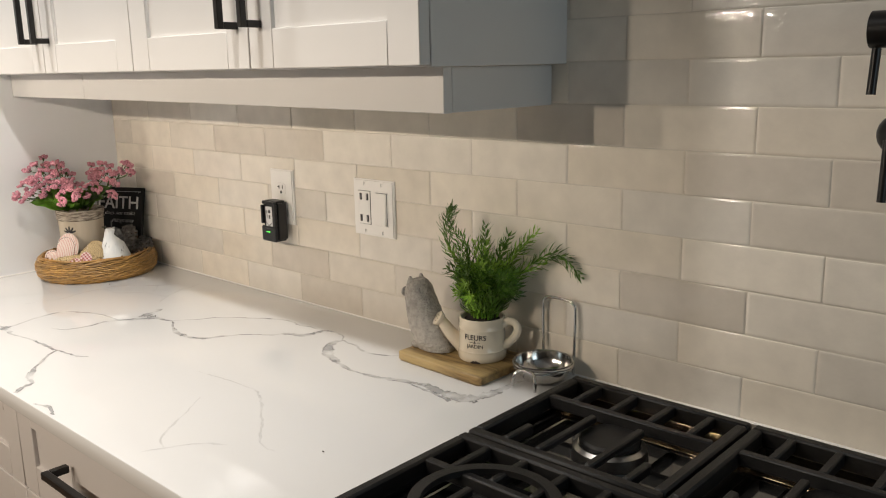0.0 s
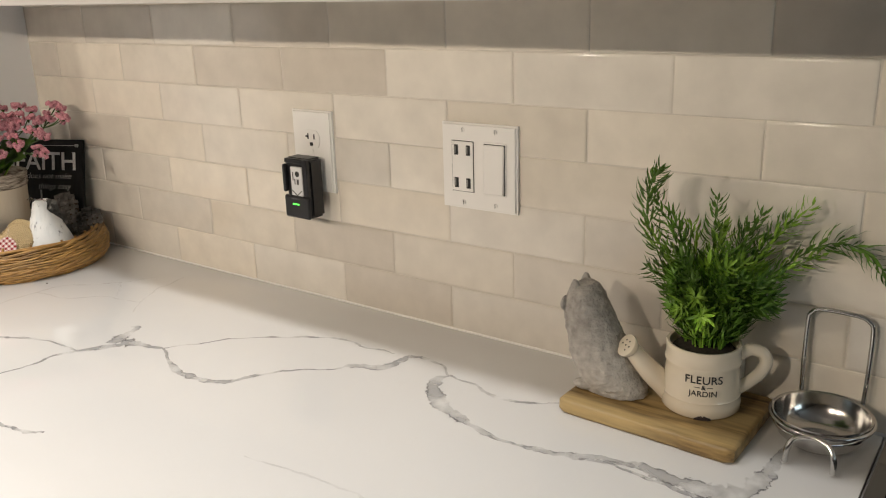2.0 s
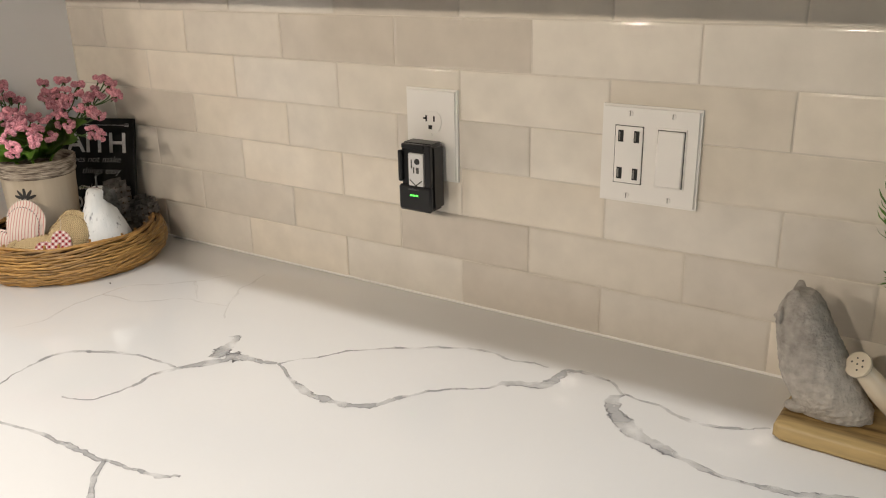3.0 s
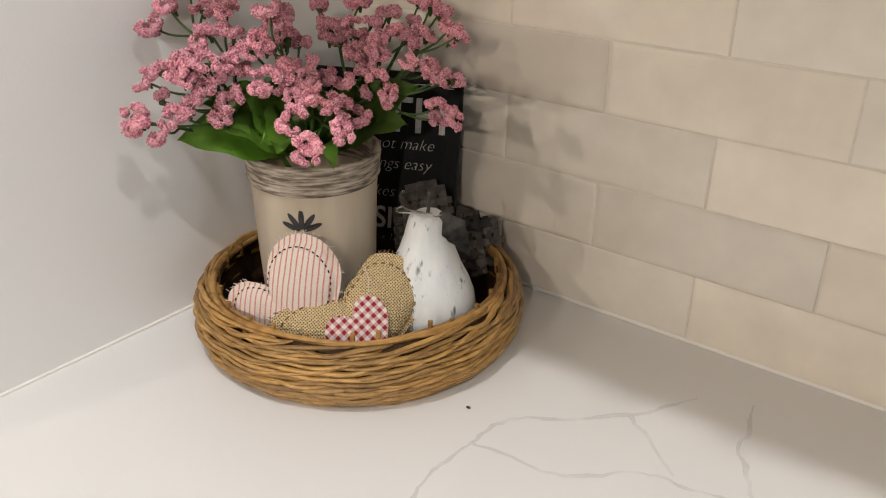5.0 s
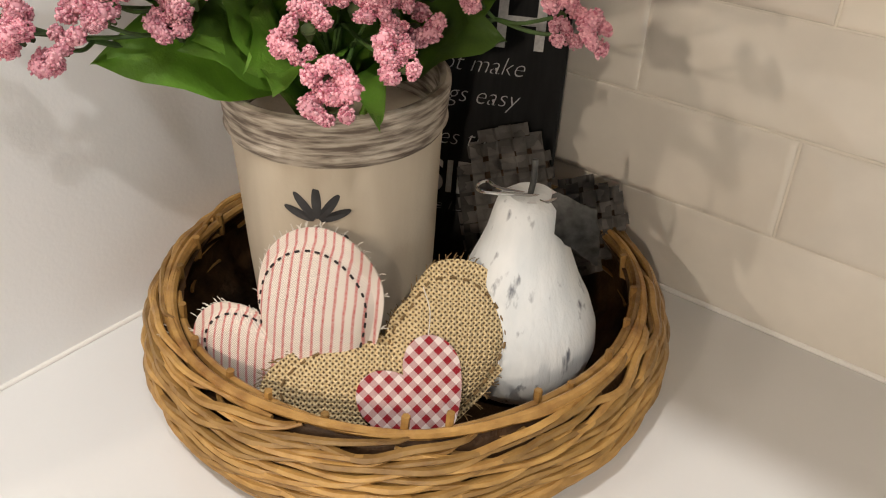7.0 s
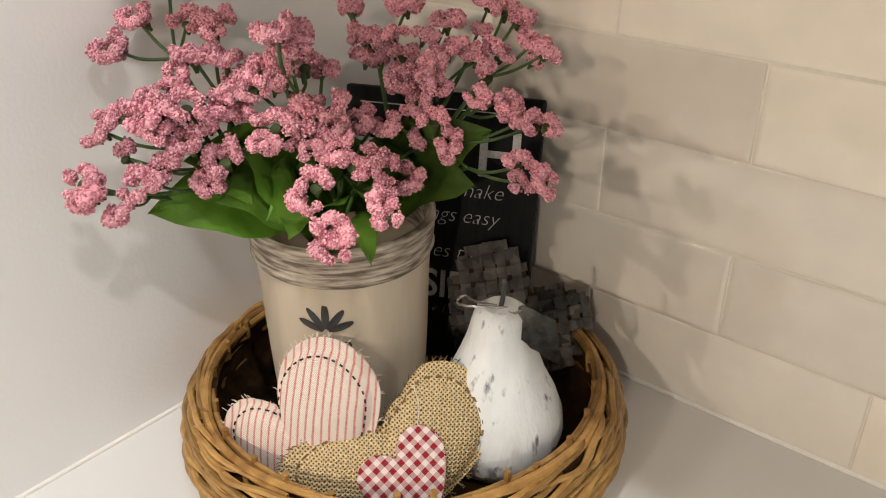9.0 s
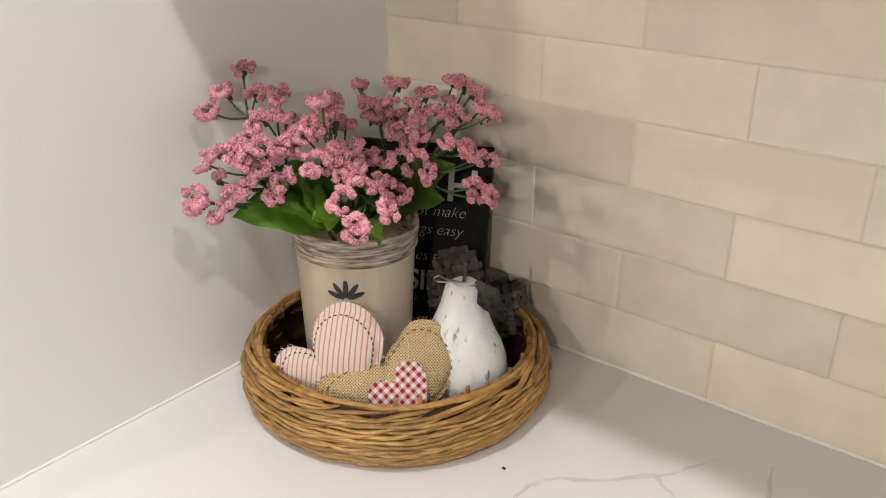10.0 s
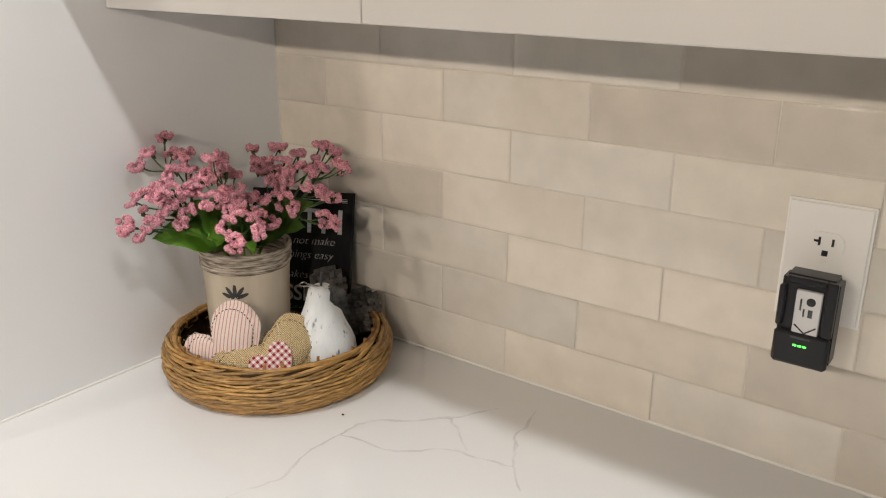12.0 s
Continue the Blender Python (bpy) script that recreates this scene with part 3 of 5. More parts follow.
# ---- cabinets ----
def shaker(bm, x0, x1, z0, z1, y_front, thick=0.02, rail=0.06, depth=0.007, top=None):
    """A door with a raised frame round a sunken panel; it faces -y."""
    y1 = y_front + thick
    top = top or rail
    for a, b, c, d in ((x0, x0 + rail, z0, z1), (x1 - rail, x1, z0, z1), (x0 + rail, x1 - rail, z0, z0 + rail), (x0 + rail, x1 - rail, z1 - top, z1)):
        box(bm, a, b, y_front, y1, c, d, 0.0012)
    box(bm, x0 + rail - 0.001, x1 - rail + 0.001, y_front + depth, y1 - 0.001, z0 + rail - 0.001, z1 - top + 0.001)
    return bm


def bar_handle(parent, a, b, out, r=0.0055):
    """A square bar handle from a to b on a face that looks to -y."""
    bm = bmesh.new()
    a, b = Vector(a), Vector(b)
    lo, hi = (min(a.x, b.x) - r, min(a.z, b.z) - r), (max(a.x, b.x) + r, max(a.z, b.z) + r)
    box(bm, lo[0], hi[0], a.y - out - r, a.y - out + r, lo[1], hi[1], 0.001)
    for p in (a, b):
        box(bm, p.x - r, p.x + r, p.y - out + r, p.y, p.z - r, p.z + r, 0.0008)
    return part("handle", bm, "black", parent, "matt black square bar handle")


FRONT, UNDER = -0.335, 1.431
for x0, x1 in ((-0.2415, 0.509), (WALL_X + 0.002, -0.2415)):
    cab = thing("wall_cabinet", ((x0 + x1) / 2, 0, UNDER), "white shaker wall cabinet with two doors and black handles", "cabinet", "wall cabinets over the counter")
    h = (x1 - x0) / 2
    part("body", boxed(-h + 0.0005, h - 0.0005, FRONT + 0.021, 0.0015, 0, 0.86, 0.001), "paint", cab)
    for s in (-1, 1):
        door = part("door", shaker(bmesh.new(), min(0.0012 * s, (h - 0.001) * s), max(0.0012 * s, (h - 0.001) * s), 0.002, 0.857, FRONT), "paint", cab)
        bar_handle(door, (0.031 * s, FRONT, 0.07), (0.031 * s, FRONT, 0.23), 0.032)

rail = thing("light_rail", (0, -0.262, 1.36), "white painted light rail board under wall cabinets", "light rail")
bm = bmesh.new()
vs = []
for x, z in ((WALL_X + 0.002, 0.0165), (-0.6155, 0.0150), (-0.6145, 0.0150), (-0.15, 0.0125), (0.482, 0.0060)):
    vs.append([bm.verts.new((x, y, zz)) for y, zz in ((0, z), (0.018, z), (0.018, 0.0705), (0, 0.0705))])
for k, (a, b) in enumerate(zip(vs, vs[1:])):
    if k == 1:
        continue
    for i in range(4):
        bm.faces.new((a[i], a[(i + 1) % 4], b[(i + 1) % 4], b[i]))
for k in (0, 1, 2, 4):
    bm.faces.new(vs[k])
bmesh.ops.bevel(bm, geom=list(bm.edges), offset=0.001, segments=1, affect="EDGES")
part("front_board", bm, "paint", rail)
part("return_board", boxed(0.464, 0.482, 0.0185, 0.2605, 0.0065, 0.0705, 0.001), "paint", rail)

FACE = -0.640
for x0, x1 in ((-0.192, END - 0.002), (WALL_X + 0.002, -0.192)):
    base = thing("base_cabinet", ((x0 + x1) / 2, 0, 0), "white shaker drawer cabinet with black bar handles under worktop", "cabinet", "drawer cabinets under the worktop")
    h = (x1 - x0) / 2
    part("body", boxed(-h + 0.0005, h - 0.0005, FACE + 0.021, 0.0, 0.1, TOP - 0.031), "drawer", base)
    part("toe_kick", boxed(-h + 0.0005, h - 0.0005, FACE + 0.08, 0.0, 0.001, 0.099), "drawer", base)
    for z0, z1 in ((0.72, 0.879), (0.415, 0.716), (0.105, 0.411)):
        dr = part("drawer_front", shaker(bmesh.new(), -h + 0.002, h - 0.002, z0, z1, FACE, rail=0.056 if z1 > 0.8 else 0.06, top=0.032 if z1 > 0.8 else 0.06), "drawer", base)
        zc = (z0 + z1) / 2 + 0.018 if z1 > 0.8 else z1 - 0.08
        bar_handle(dr, (-0.183, FACE, zc), (0.183, FACE, zc), 0.034, 0.006)


# ---- the range ----
stove = thing("gas_range", (END + 0.004, 0.0185, 0), "black gas range cooktop with cast iron grates", "cooktop")
part("body", boxed(0, 0.91, -0.66, -0.054, 0.001, 0.90), "steel", stove, "stainless steel range body")
bm = bmesh.new()
box(bm, 0.0, 0.91, -0.655, -0.056, 0.9005, 0.906)
for a in ((0, 0.02, -0.655, -0.056), (0.89, 0.91, -0.655, -0.056), (0.02, 0.89, -0.082, -0.056), (0.02, 0.89, -0.655, -0.63)):
    part("tray_rim", boxed(*a, 0.9062, 0.930, 0.002), "enamel", stove, "raised black enamel rim")
part("cooktop_tray", bm, "enamel", stove, "glossy black enamel tray")
# added plate: imitates the backsplash's warm reflection in the rear tray floor
part("reflection_strip", boxed(0.024, 0.886, -0.160, -0.084, 0.9065, 0.909, 0.001), "warm_reflection", stove, "added metal strip standing in for the tray's warm reflection")


def grate(x0, x1, y0, y1, ring):
    bm = bmesh.new()
    z0, z1, w = 0.926, 0.951, 0.016
    for a in ((x0, x1, y1 - w, y1), (x0, x1, y0, y0 + w), (x0, x0 + w, y0 + w, y1 - w), (x1 - w, x1, y0 + w, y1 - w)):
        box(bm, *a, z0, z1, 0.003)
    cx, cy = (x0 + x1) / 2, (y0 + y1) / 2
    wide = x1 - x0
    for k in (-0.31, -0.10, 0.11, 0.32):
        x = cx + k * wide
        box(bm, x - 0.0055, x + 0.0055, y1 - 0.084, y1 - w, z0 + 0.008, z1, 0.002)
    box(bm, x0 + w, x1 - w, y1 - 0.096, y1 - 0.084, z0 + 0.006, z1, 0.002)
    for k in (-0.13, 0.13):
        x = cx + k * wide
        box(bm, x - 0.0055, x + 0.0055, y0 + w, cy + 0.018, z0 + 0.014, z1, 0.002)
    for k in (-0.31, 0.32):
        x = cx + k * wide
        box(bm, x - 0.0055, x + 0.0055, y0 + w, y0 + 0.07, z0 + 0.010, z1, 0.002)
    for a in (x0, x1 - w):
        for b in (y0, y1 - w):
            box(bm, a, a + w, b, b + w, 0.9065, z0, 0.001)
    part("grate", bm, "iron", stove, "black cast iron pan grate")
    if ring:
        bm = bmesh.new()
        lathe(bm, [(0.074, z1 - 0.004), (0.074, z1 + 0.004), (0.088, z1 + 0.004), (0.088, z1 - 0.004), (0.074, z1 - 0.004)], 48, cx, cy, cap=False)
        part("wok_ring", bm, "iron", stove)
    burner = part("burner", lathe(bmesh.new(), [(0.052, 0.9062), (0.05, 0.922), (0.044, 0.926), (0.044, 0.9265), (0.01, 0.9265)], 40, cx, cy), "steel", stove, "steel gas burner head")
    part("burner_cap", lathe(bmesh.new(), [(0.041, 0.927), (0.042, 0.932), (0.039, 0.936), (0.015, 0.938), (0.004, 0.938)], 40, cx, cy), "iron", burner, "matt black burner cap")


for i in range(3):
    x0 = 0.024 + i * 0.289
    grate(x0, x0 + 0.284, -0.362, -0.099, False)
    grate(x0, x0 + 0.284, -0.628, -0.367, i == 0)

filler = thing("pot_filler", (0.991, 0, 1.40), "matt black wall-mounted pot filler tap", "tap")
bm = bmesh.new()
tube(bm, [(-0.021, -0.05, 0.063), (0.10, -0.05, 0.063)], 0.0215, 24)
part("valve_body", bm, "black", filler)
part("lever", tube(bmesh.new(), [(-0.014, -0.05, 0.045), (-0.016, -0.052, -0.012)], 0.0055, 10), "black", filler)
part("wall_flange", tube(bmesh.new(), [(0.15, 0.0, 0.0), (0.15, -0.012, 0.0)], 0.034, 28), "black", filler)
bm = bmesh.new()
tube(bm, smooth_path([(0.15, -0.012, 0), (0.15, -0.05, 0.01), (0.14, -0.05, 0.063), (0.1, -0.05, 0.063)], 16), 0.012, 14)
part("arm", bm, "black", filler)
bm = bmesh.new()
tube(bm, [(0.15, -0.05, 0.0), (0.15, -0.08, -0.06), (0.04, -0.085, -0.06)], 0.011, 14)
part("arm", bm, "black", filler)
part("elbow", ball(bmesh.new(), (0.026, -0.08, -0.055), 0.024, seg=18), "black", filler)
part("spout", tube(bmesh.new(), [(0.03, -0.08, -0.07), (0.03, -0.08, -0.135)], 0.011, 14), "black", filler)
part("lever", tube(bmesh.new(), [(0.021, -0.105, -0.06), (0.021, -0.11, -0.13)], 0.005, 10), "black", filler)


# ---- sockets on the backsplash ----
def cover_plate(name, x, z, w, h, label):
    t = thing(name, (x, -0.0005, z), label, "socket")
    bm = boxed(-w / 2, w / 2, -0.0065, 0.0, -h / 2, h / 2)
    bmesh.ops.bevel(bm, geom=[e for e in bm.edges if all(v.co.y < -0.003 for v in e.verts)], offset=0.0028, segments=3, affect="EDGES")
    part("plate", bm, "plate", t)
    return t


def slot(parent, x, z, w, h, y=-0.0075, name="slot"):
    return part(name, boxed(x - w / 2, x + w / 2, y - 0.0004, y + 0.001, z - h / 2, z + h / 2), "dark", parent)


sock = cover_plate("wall_socket", -0.247, 1.1515, 0.080, 0.123, "ivory single wall socket on tiled backsplash")
for z in (0.0185, -0.0225):
    prof = [(0.0172 * math.cos(a), max(-0.0135, min(0.0135, 0.0172 * math.sin(a)))) for a in [2 * math.pi * k / 32 for k in range(32)]]
    face = part("receptacle", skin(bmesh.new(), [[(x, y, z + zz) for x, zz in prof] for y in (-0.0066, -0.0078)]), "plate", sock)
    slot(face, -0.0062, z + 0.004, 0.0022, 0.0085, -0.0079)
    slot(face, -0.0088, z + 0.004, 0.005, 0.0022, -0.0079)
    slot(face, 0.0062, z + 0.004, 0.0022, 0.0075, -0.0079)
    slot(face, 0.0, z - 0.0075, 0.0055, 0.0055, -0.0079)
part("screw", lathe(bmesh.new(), [(0.003, 0), (0.0026, 0.001), (0.0005, 0.0012)], 14), "plate", sock).matrix_basis = pose(0, -0.0065, 0, 90)

usb = cover_plate("usb_switch_plate", 0.0530, 1.1548, 0.1165, 0.115, "ivory double plate with USB ports and rocker switch")
ins = part("usb_insert", boxed(-0.0405, -0.0075, -0.0085, -0.0063, -0.0335, 0.0335, 0.0012, 2), "plate", usb)
for x in (-0.0335, -0.0145):
    for z in (0.022, -0.022):
        port = part("usb_port", boxed(x - 0.0032, x + 0.0032, -0.0089, -0.0075, z - 0.0068, z + 0.0068), "dark", ins, "dark USB port")
        part("tongue", boxed(x - 0.0022, x - 0.0006, -0.0092, -0.0085, z - 0.005, z + 0.005), "steel", port)
fr = part("switch_frame", boxed(0.0085, 0.0435, -0.0078, -0.0063, -0.035, 0.035, 0.001, 2), "plate", usb)
part("gap", boxed(0.0102, 0.0418, -0.0082, -0.0077, -0.0328, 0.0328), "dark", fr)
part("gap", boxed(-0.0412, -0.0068, -0.0071, -0.0062, -0.0342, 0.0342), "dark", ins)
bm = boxed(0.011, 0.041, -0.0105, -0.0075, -0.032, 0.032, 0.001)
warp(bm, lambda c: Vector((c.x, c.y - 0.0028 * max(0, -c.z / 0.032) if c.y < -0.009 else c.y, c.z)))
part("rocker", bm, "plate", fr)
for x in (-0.024, 0.026):
    for z in (0.0485, -0.0485):
        sc = part("screw", lathe(bmesh.new(), [(0.0034, 0), (0.003, 0.0011), (0.0005, 0.0014)], 14), "plate", usb)
        sc.matrix_basis = pose(x, -0.0063, z, 90)
        part("slot", boxed(-0.0004, 0.0004, -0.0028, 0.0028, 0.0013, 0.0016), "dark", sc)

chg = thing("battery_charger", (-0.2485, -0.0115, 1.1005), "black plug-in camera battery charger with green lights", "charger")
bm = boxed(-0.026, 0.026, -0.030, 0.0, -0.045, 0.046)
bmesh.ops.bevel(bm, geom=[e for e in bm.edges], offset=0.0045, segments=3, affect="EDGES")
part("body", bm, "plastic", chg)
bm = bmesh.new()
for a in ((-0.026, -0.020, -0.006, 0.036), (0.016, 0.026, -0.010, 0.046), (-0.020, 0.016, 0.039, 0.046)):
    box(bm, a[0], a[1], -0.0365, -0.029, a[2], a[3], 0.0015)
box(bm, -0.026, 0.026, -0.0365, -0.029, -0.045, -0.010, 0.003)
cradle = part("cradle", bm, "plastic", chg)
part("label_bar", boxed(-0.010, 0.008, -0.0369, -0.0364, -0.0158, -0.0138), "zinc", cradle)
bat = part("battery", boxed(-0.0105, 0.0135, -0.0342, -0.0295, -0.011, 0.0335, 0.001), "battery", chg, "white camera battery pack")
mk = part("emblem", lathe(bmesh.new(), [(0.0042, 0), (0.0042, 0.0003)], 20), "ink", bat)
mk.matrix_basis = pose(0.004, -0.0343, 0.023, 90)
for dx, a in ((-0.005, 38), (0.005, -38)):
    st = part("mark", boxed(-0.0062, 0.0062, -0.0003, 0, -0.0007, 0.0007), "ink", bat)
    st.matrix_basis = pose(0.0015 + dx, -0.0343, -0.006, 0, a, 0)
for x, z, w, h in ((-0.005, 0.019, 0.0016, 0.012), (0.0045, 0.011, 0.0042, 0.008), (-0.0015, 0.011, 0.0016, 0.008)):
    part("print_bar", boxed(x - w / 2, x + w / 2, -0.0346, -0.0341, z - h / 2, z + h / 2), "zinc", bat)
for x in (-0.0065, -0.002, 0.0025):
    part("status_light", boxed(x, x + 0.0034, -0.0372, -0.0363, -0.0238, -0.0218), "led", chg, "lit green status light")


# ---- board, owl, watering can, ladle rest ----
BOARD = TOP + 0.0175
board = tagged(part("wooden_board", bmesh.new(), "wood"), "olive wood serving board with rough natural edges", "board")
bm = bmesh.new()
outline = []
corners = ((0.257, -0.158), (0.459, -0.167), (0.463, -0.028), (0.262, -0.026))
for k in range(4):
    a, b = Vector(corners[k]), Vector(corners[(k + 1) % 4])
    for i in range(14):
        p = a.lerp(b, (i + 0.5) / 14)
        q = p + Vector((0, 1)) * 0.0018 * noise.noise((p.x * 40, p.y * 40, 2))
        outline.append(q)
rings = []
for inset, z in ((0.003, 0.0003), (0.0, 0.003), (0.0, 0.0145), (0.0015, 0.0165), (0.004, 0.0174)):
    c = Vector((0.36, -0.095))
    rings.append([((q - c) * (1 - inset / 0.09)).to_3d() + Vector((c.x, c.y, TOP + z)) for q in outline])
skin(bm, rings)
bmesh.ops.recalc_face_normals(bm, faces=bm.faces)
bm.to_mesh(board.data)
bm.free()
board.location = (-0.014, 0.020, 0)
board.data.shade_smooth()
board.data.set_sharp_from_angle(angle=radians(35))


def owl_statue():
    """A squat bird of cast stone: level sections from foot to crown."""
    secs = ((0.9322, 0.268, 0.341, 0.027), (0.942, 0.263, 0.339, 0.029), (0.955, 0.256, 0.331, 0.031), (0.970, 0.249, 0.323, 0.032), (0.985, 0.246, 0.315, 0.0315),
            (1.000, 0.243, 0.306, 0.030), (1.015, 0.2405, 0.298, 0.0285), (1.030, 0.2395, 0.290, 0.0275), (1.041, 0.2425, 0.2845, 0.0255), (1.050, 0.247, 0.279, 0.021), (1.056, 0.254, 0.272, 0.012))
    n, m = 150, 130
    path = smooth_path([(a, b, c) for _, a, b, c in secs], n)
    zs = smooth_path([(z, 0, 0) for z, *_ in secs], n)
    rings = []
    for k in range(n):
        z, x0, x1, w = zs[k].x, *path[k]
        ring = []
        for i in range(m):
            a = 2 * math.pi * i / m
            ca, sa = math.cos(a), math.sin(a)
            ex = math.copysign(abs(ca) ** 0.9, ca)
            p = Vector(((x0 + x1) / 2 + ex * (x1 - x0) / 2, -0.103 + sa * w, z))
            out = Vector((ca, sa, 0))
            zr = z + 0.0022 * noise.noise(p * 55) + 0.0035 * math.sin(a * 2.0)
            cell = a * 10.0 + (0.5 if int(zr / 0.0056) % 2 else 0.0)
            scale_row = (1.0 - (zr / 0.0056) % 1.0) * (1.0 - 0.7 * abs(2 * (cell % 1.0) - 1) ** 2) if z < 1.022 else 0.0
            p += out * (0.0011 * scale_row + 0.0014 * noise.noise(p * 150) + 0.001 * noise.noise(p * 420))
            ring.append(p)
        rings.append(ring)
    bm = skin(bmesh.new(), rings)
    for y in (-0.117, -0.089):
        skin(bm, [[(0.256 + 0.008 * r * math.cos(t), y + 0.006 * r * math.sin(t), z) for t in [2 * math.pi * i / 10 for i in range(10)]] for r, z in ((1.15, 1.044), (0.85, 1.052), (0.35, 1.061))])
    skin(bm, [[(x, -0.103 + r * math.cos(t), 1.024 + r * 1.3 * math.sin(t)) for t in [2 * math.pi * i / 8 for i in range(8)]] for r, x in ((0.006, 0.247), (0.004, 0.240), (0.001, 0.236))])
    for y in (-0.122, -0.086):
        ball(bm, (0.272, y, 0.938), 0.009, (1.5, 0.9, 0.7), 10)
        ball(bm, (0.246, y, 1.033), 0.009, (0.4, 1, 1), 10)
    return bm


owl = tagged(part("owl_figurine", owl_statue(), "stone", sharp=80), "grey cast stone owl figurine on the wooden board", "figurine")
owl.location = (-0.014, 0.020, 0)
blend = owl.modifiers.new("blend", "REMESH")
blend.mode, blend.voxel_size, blend.use_smooth_shade = "VOXEL", 0.0008, True

CAN = (0.382, -0.064)
can = thing("watering_can", (*CAN, BOARD), "cream ceramic watering can planter with black lettering", "planter", rz=20)
bm = bmesh.new()
prof = [(0.030, 0.0), (0.0405, 0.0005), (0.0425, 0.003), (0.0425, 0.012), (0.0412, 0.016), (0.0418, 0.0185), (0.0405, 0.021), (0.0398, 0.045), (0.0395, 0.053), (0.0408, 0.0555), (0.0405, 0.058), (0.0395, 0.060), (0.0395, 0.070), (0.0402, 0.0735), (0.0392, 0.0755), (0.0365, 0.075), (0.0355, 0.066), (0.002, 0.066)]
lathe(bm, prof, 64)
part("pot", bm, "cream", can)
bm = bmesh.new()
tube(bm, smooth_path([(-0.034, 0, 0.014), (-0.055, 0, 0.033), (-0.070, 0, 0.050), (-0.079, 0, 0.061)], 18), lambda u: 0.0145 - 0.006 * u, 20)
part("spout", bm, "cream", can)
nrm = Vector((-0.66, -0.46, 0.60)).normalized()
tip = Vector((-0.0775, -0.001, 0.0595))
bm = bmesh.new()
tube(bm, [tip - nrm * 0.004, tip + nrm * 0.001, tip + nrm * 0.005, tip + nrm * 0.0075, tip + nrm * 0.0082], lambda u: (0.008, 0.0115, 0.0135, 0.0132, 0.0118)[min(4, int(u * 4.01))], 28)
rose = part("spout_rose", bm, "cream", can)
across = nrm.cross(Vector((0, 0, 1))).normalized()
upward = across.cross(nrm)
for k in range(6):
    a = k * math.pi / 3
    off = across * math.cos(a) * 0.0062 + upward * math.sin(a) * 0.0062
    if k == 5:
        off *= 0
    h = part("hole", ball(bmesh.new(), (0, 0, 0), 0.0011, seg=8), "dark", rose)
    h.location = tip + nrm * 0.0079 + off
bm = bmesh.new()
tube(bm, smooth_path([(0.037, 0, 0.062), (0.048, 0, 0.069), (0.060, 0, 0.066), (0.0645, 0, 0.055), (0.059, 0, 0.042), (0.048, 0, 0.030), (0.038, 0, 0.022)], 34), 0.0055, 14, flat=1.3)
part("handle", bm, "cream", can)
part("soil", lathe(bmesh.new(), [(0.0355, 0.064), (0.03, 0.0705), (0.015, 0.073), (0.002, 0.0735)], 32), "soil", can, "dark planting foam")


def on_can(bm, ang, z, r):
    """Bends flat lettering round the can's wall."""
    def f(c):
        a = ang + c.x / r
        return Vector(((r + 0.0002 + c.z) * math.cos(a), (r + 0.0002 + c.z) * math.sin(a), z + c.y))
    return warp(bm, f)


TEXT = radians(-90 + 1)
for text, size, z in (("FLEURS", 0.0125, 0.0455), ("&", 0.0075, 0.0375), ("JARDIN", 0.009, 0.030)):
    part("lettering", on_can(words(text, size), TEXT, z, 0.0403), "ink", can, "dark printed lettering", smooth=False)
for s in (-1, 1):
    bm = bmesh.new()
    for k in range(5):
        box(bm, s * 0.0065 + (k - 2) * 0.0012 - 0.0006, s * 0.0065 + (k - 2) * 0.0012 + 0.0006, -0.0003, 0.0003, 0, 0.0003)
    part("dash", on_can(bm, TEXT, 0.0375, 0.0403), "ink", can, smooth=False)
bm = bmesh.new()
rows = []
for k in range(13):
    u = k / 12
    a = TEXT + radians(-11 + 24 * u)
    hgt = 0.0060 * math.sin(math.pi * u) ** 0.5 * (0.7 + 0.5 * noise.noise((u * 9, 3, 1)))
    rows.append([((0.0428) * math.cos(a), 0.0428 * math.sin(a), zz) for zz in (0.0006, 0.002, 0.0012 + hgt)])
skin(bm, rows, closed=False)
part("chip", bm, "chip", can, "dark chip in the glaze", smooth=False)


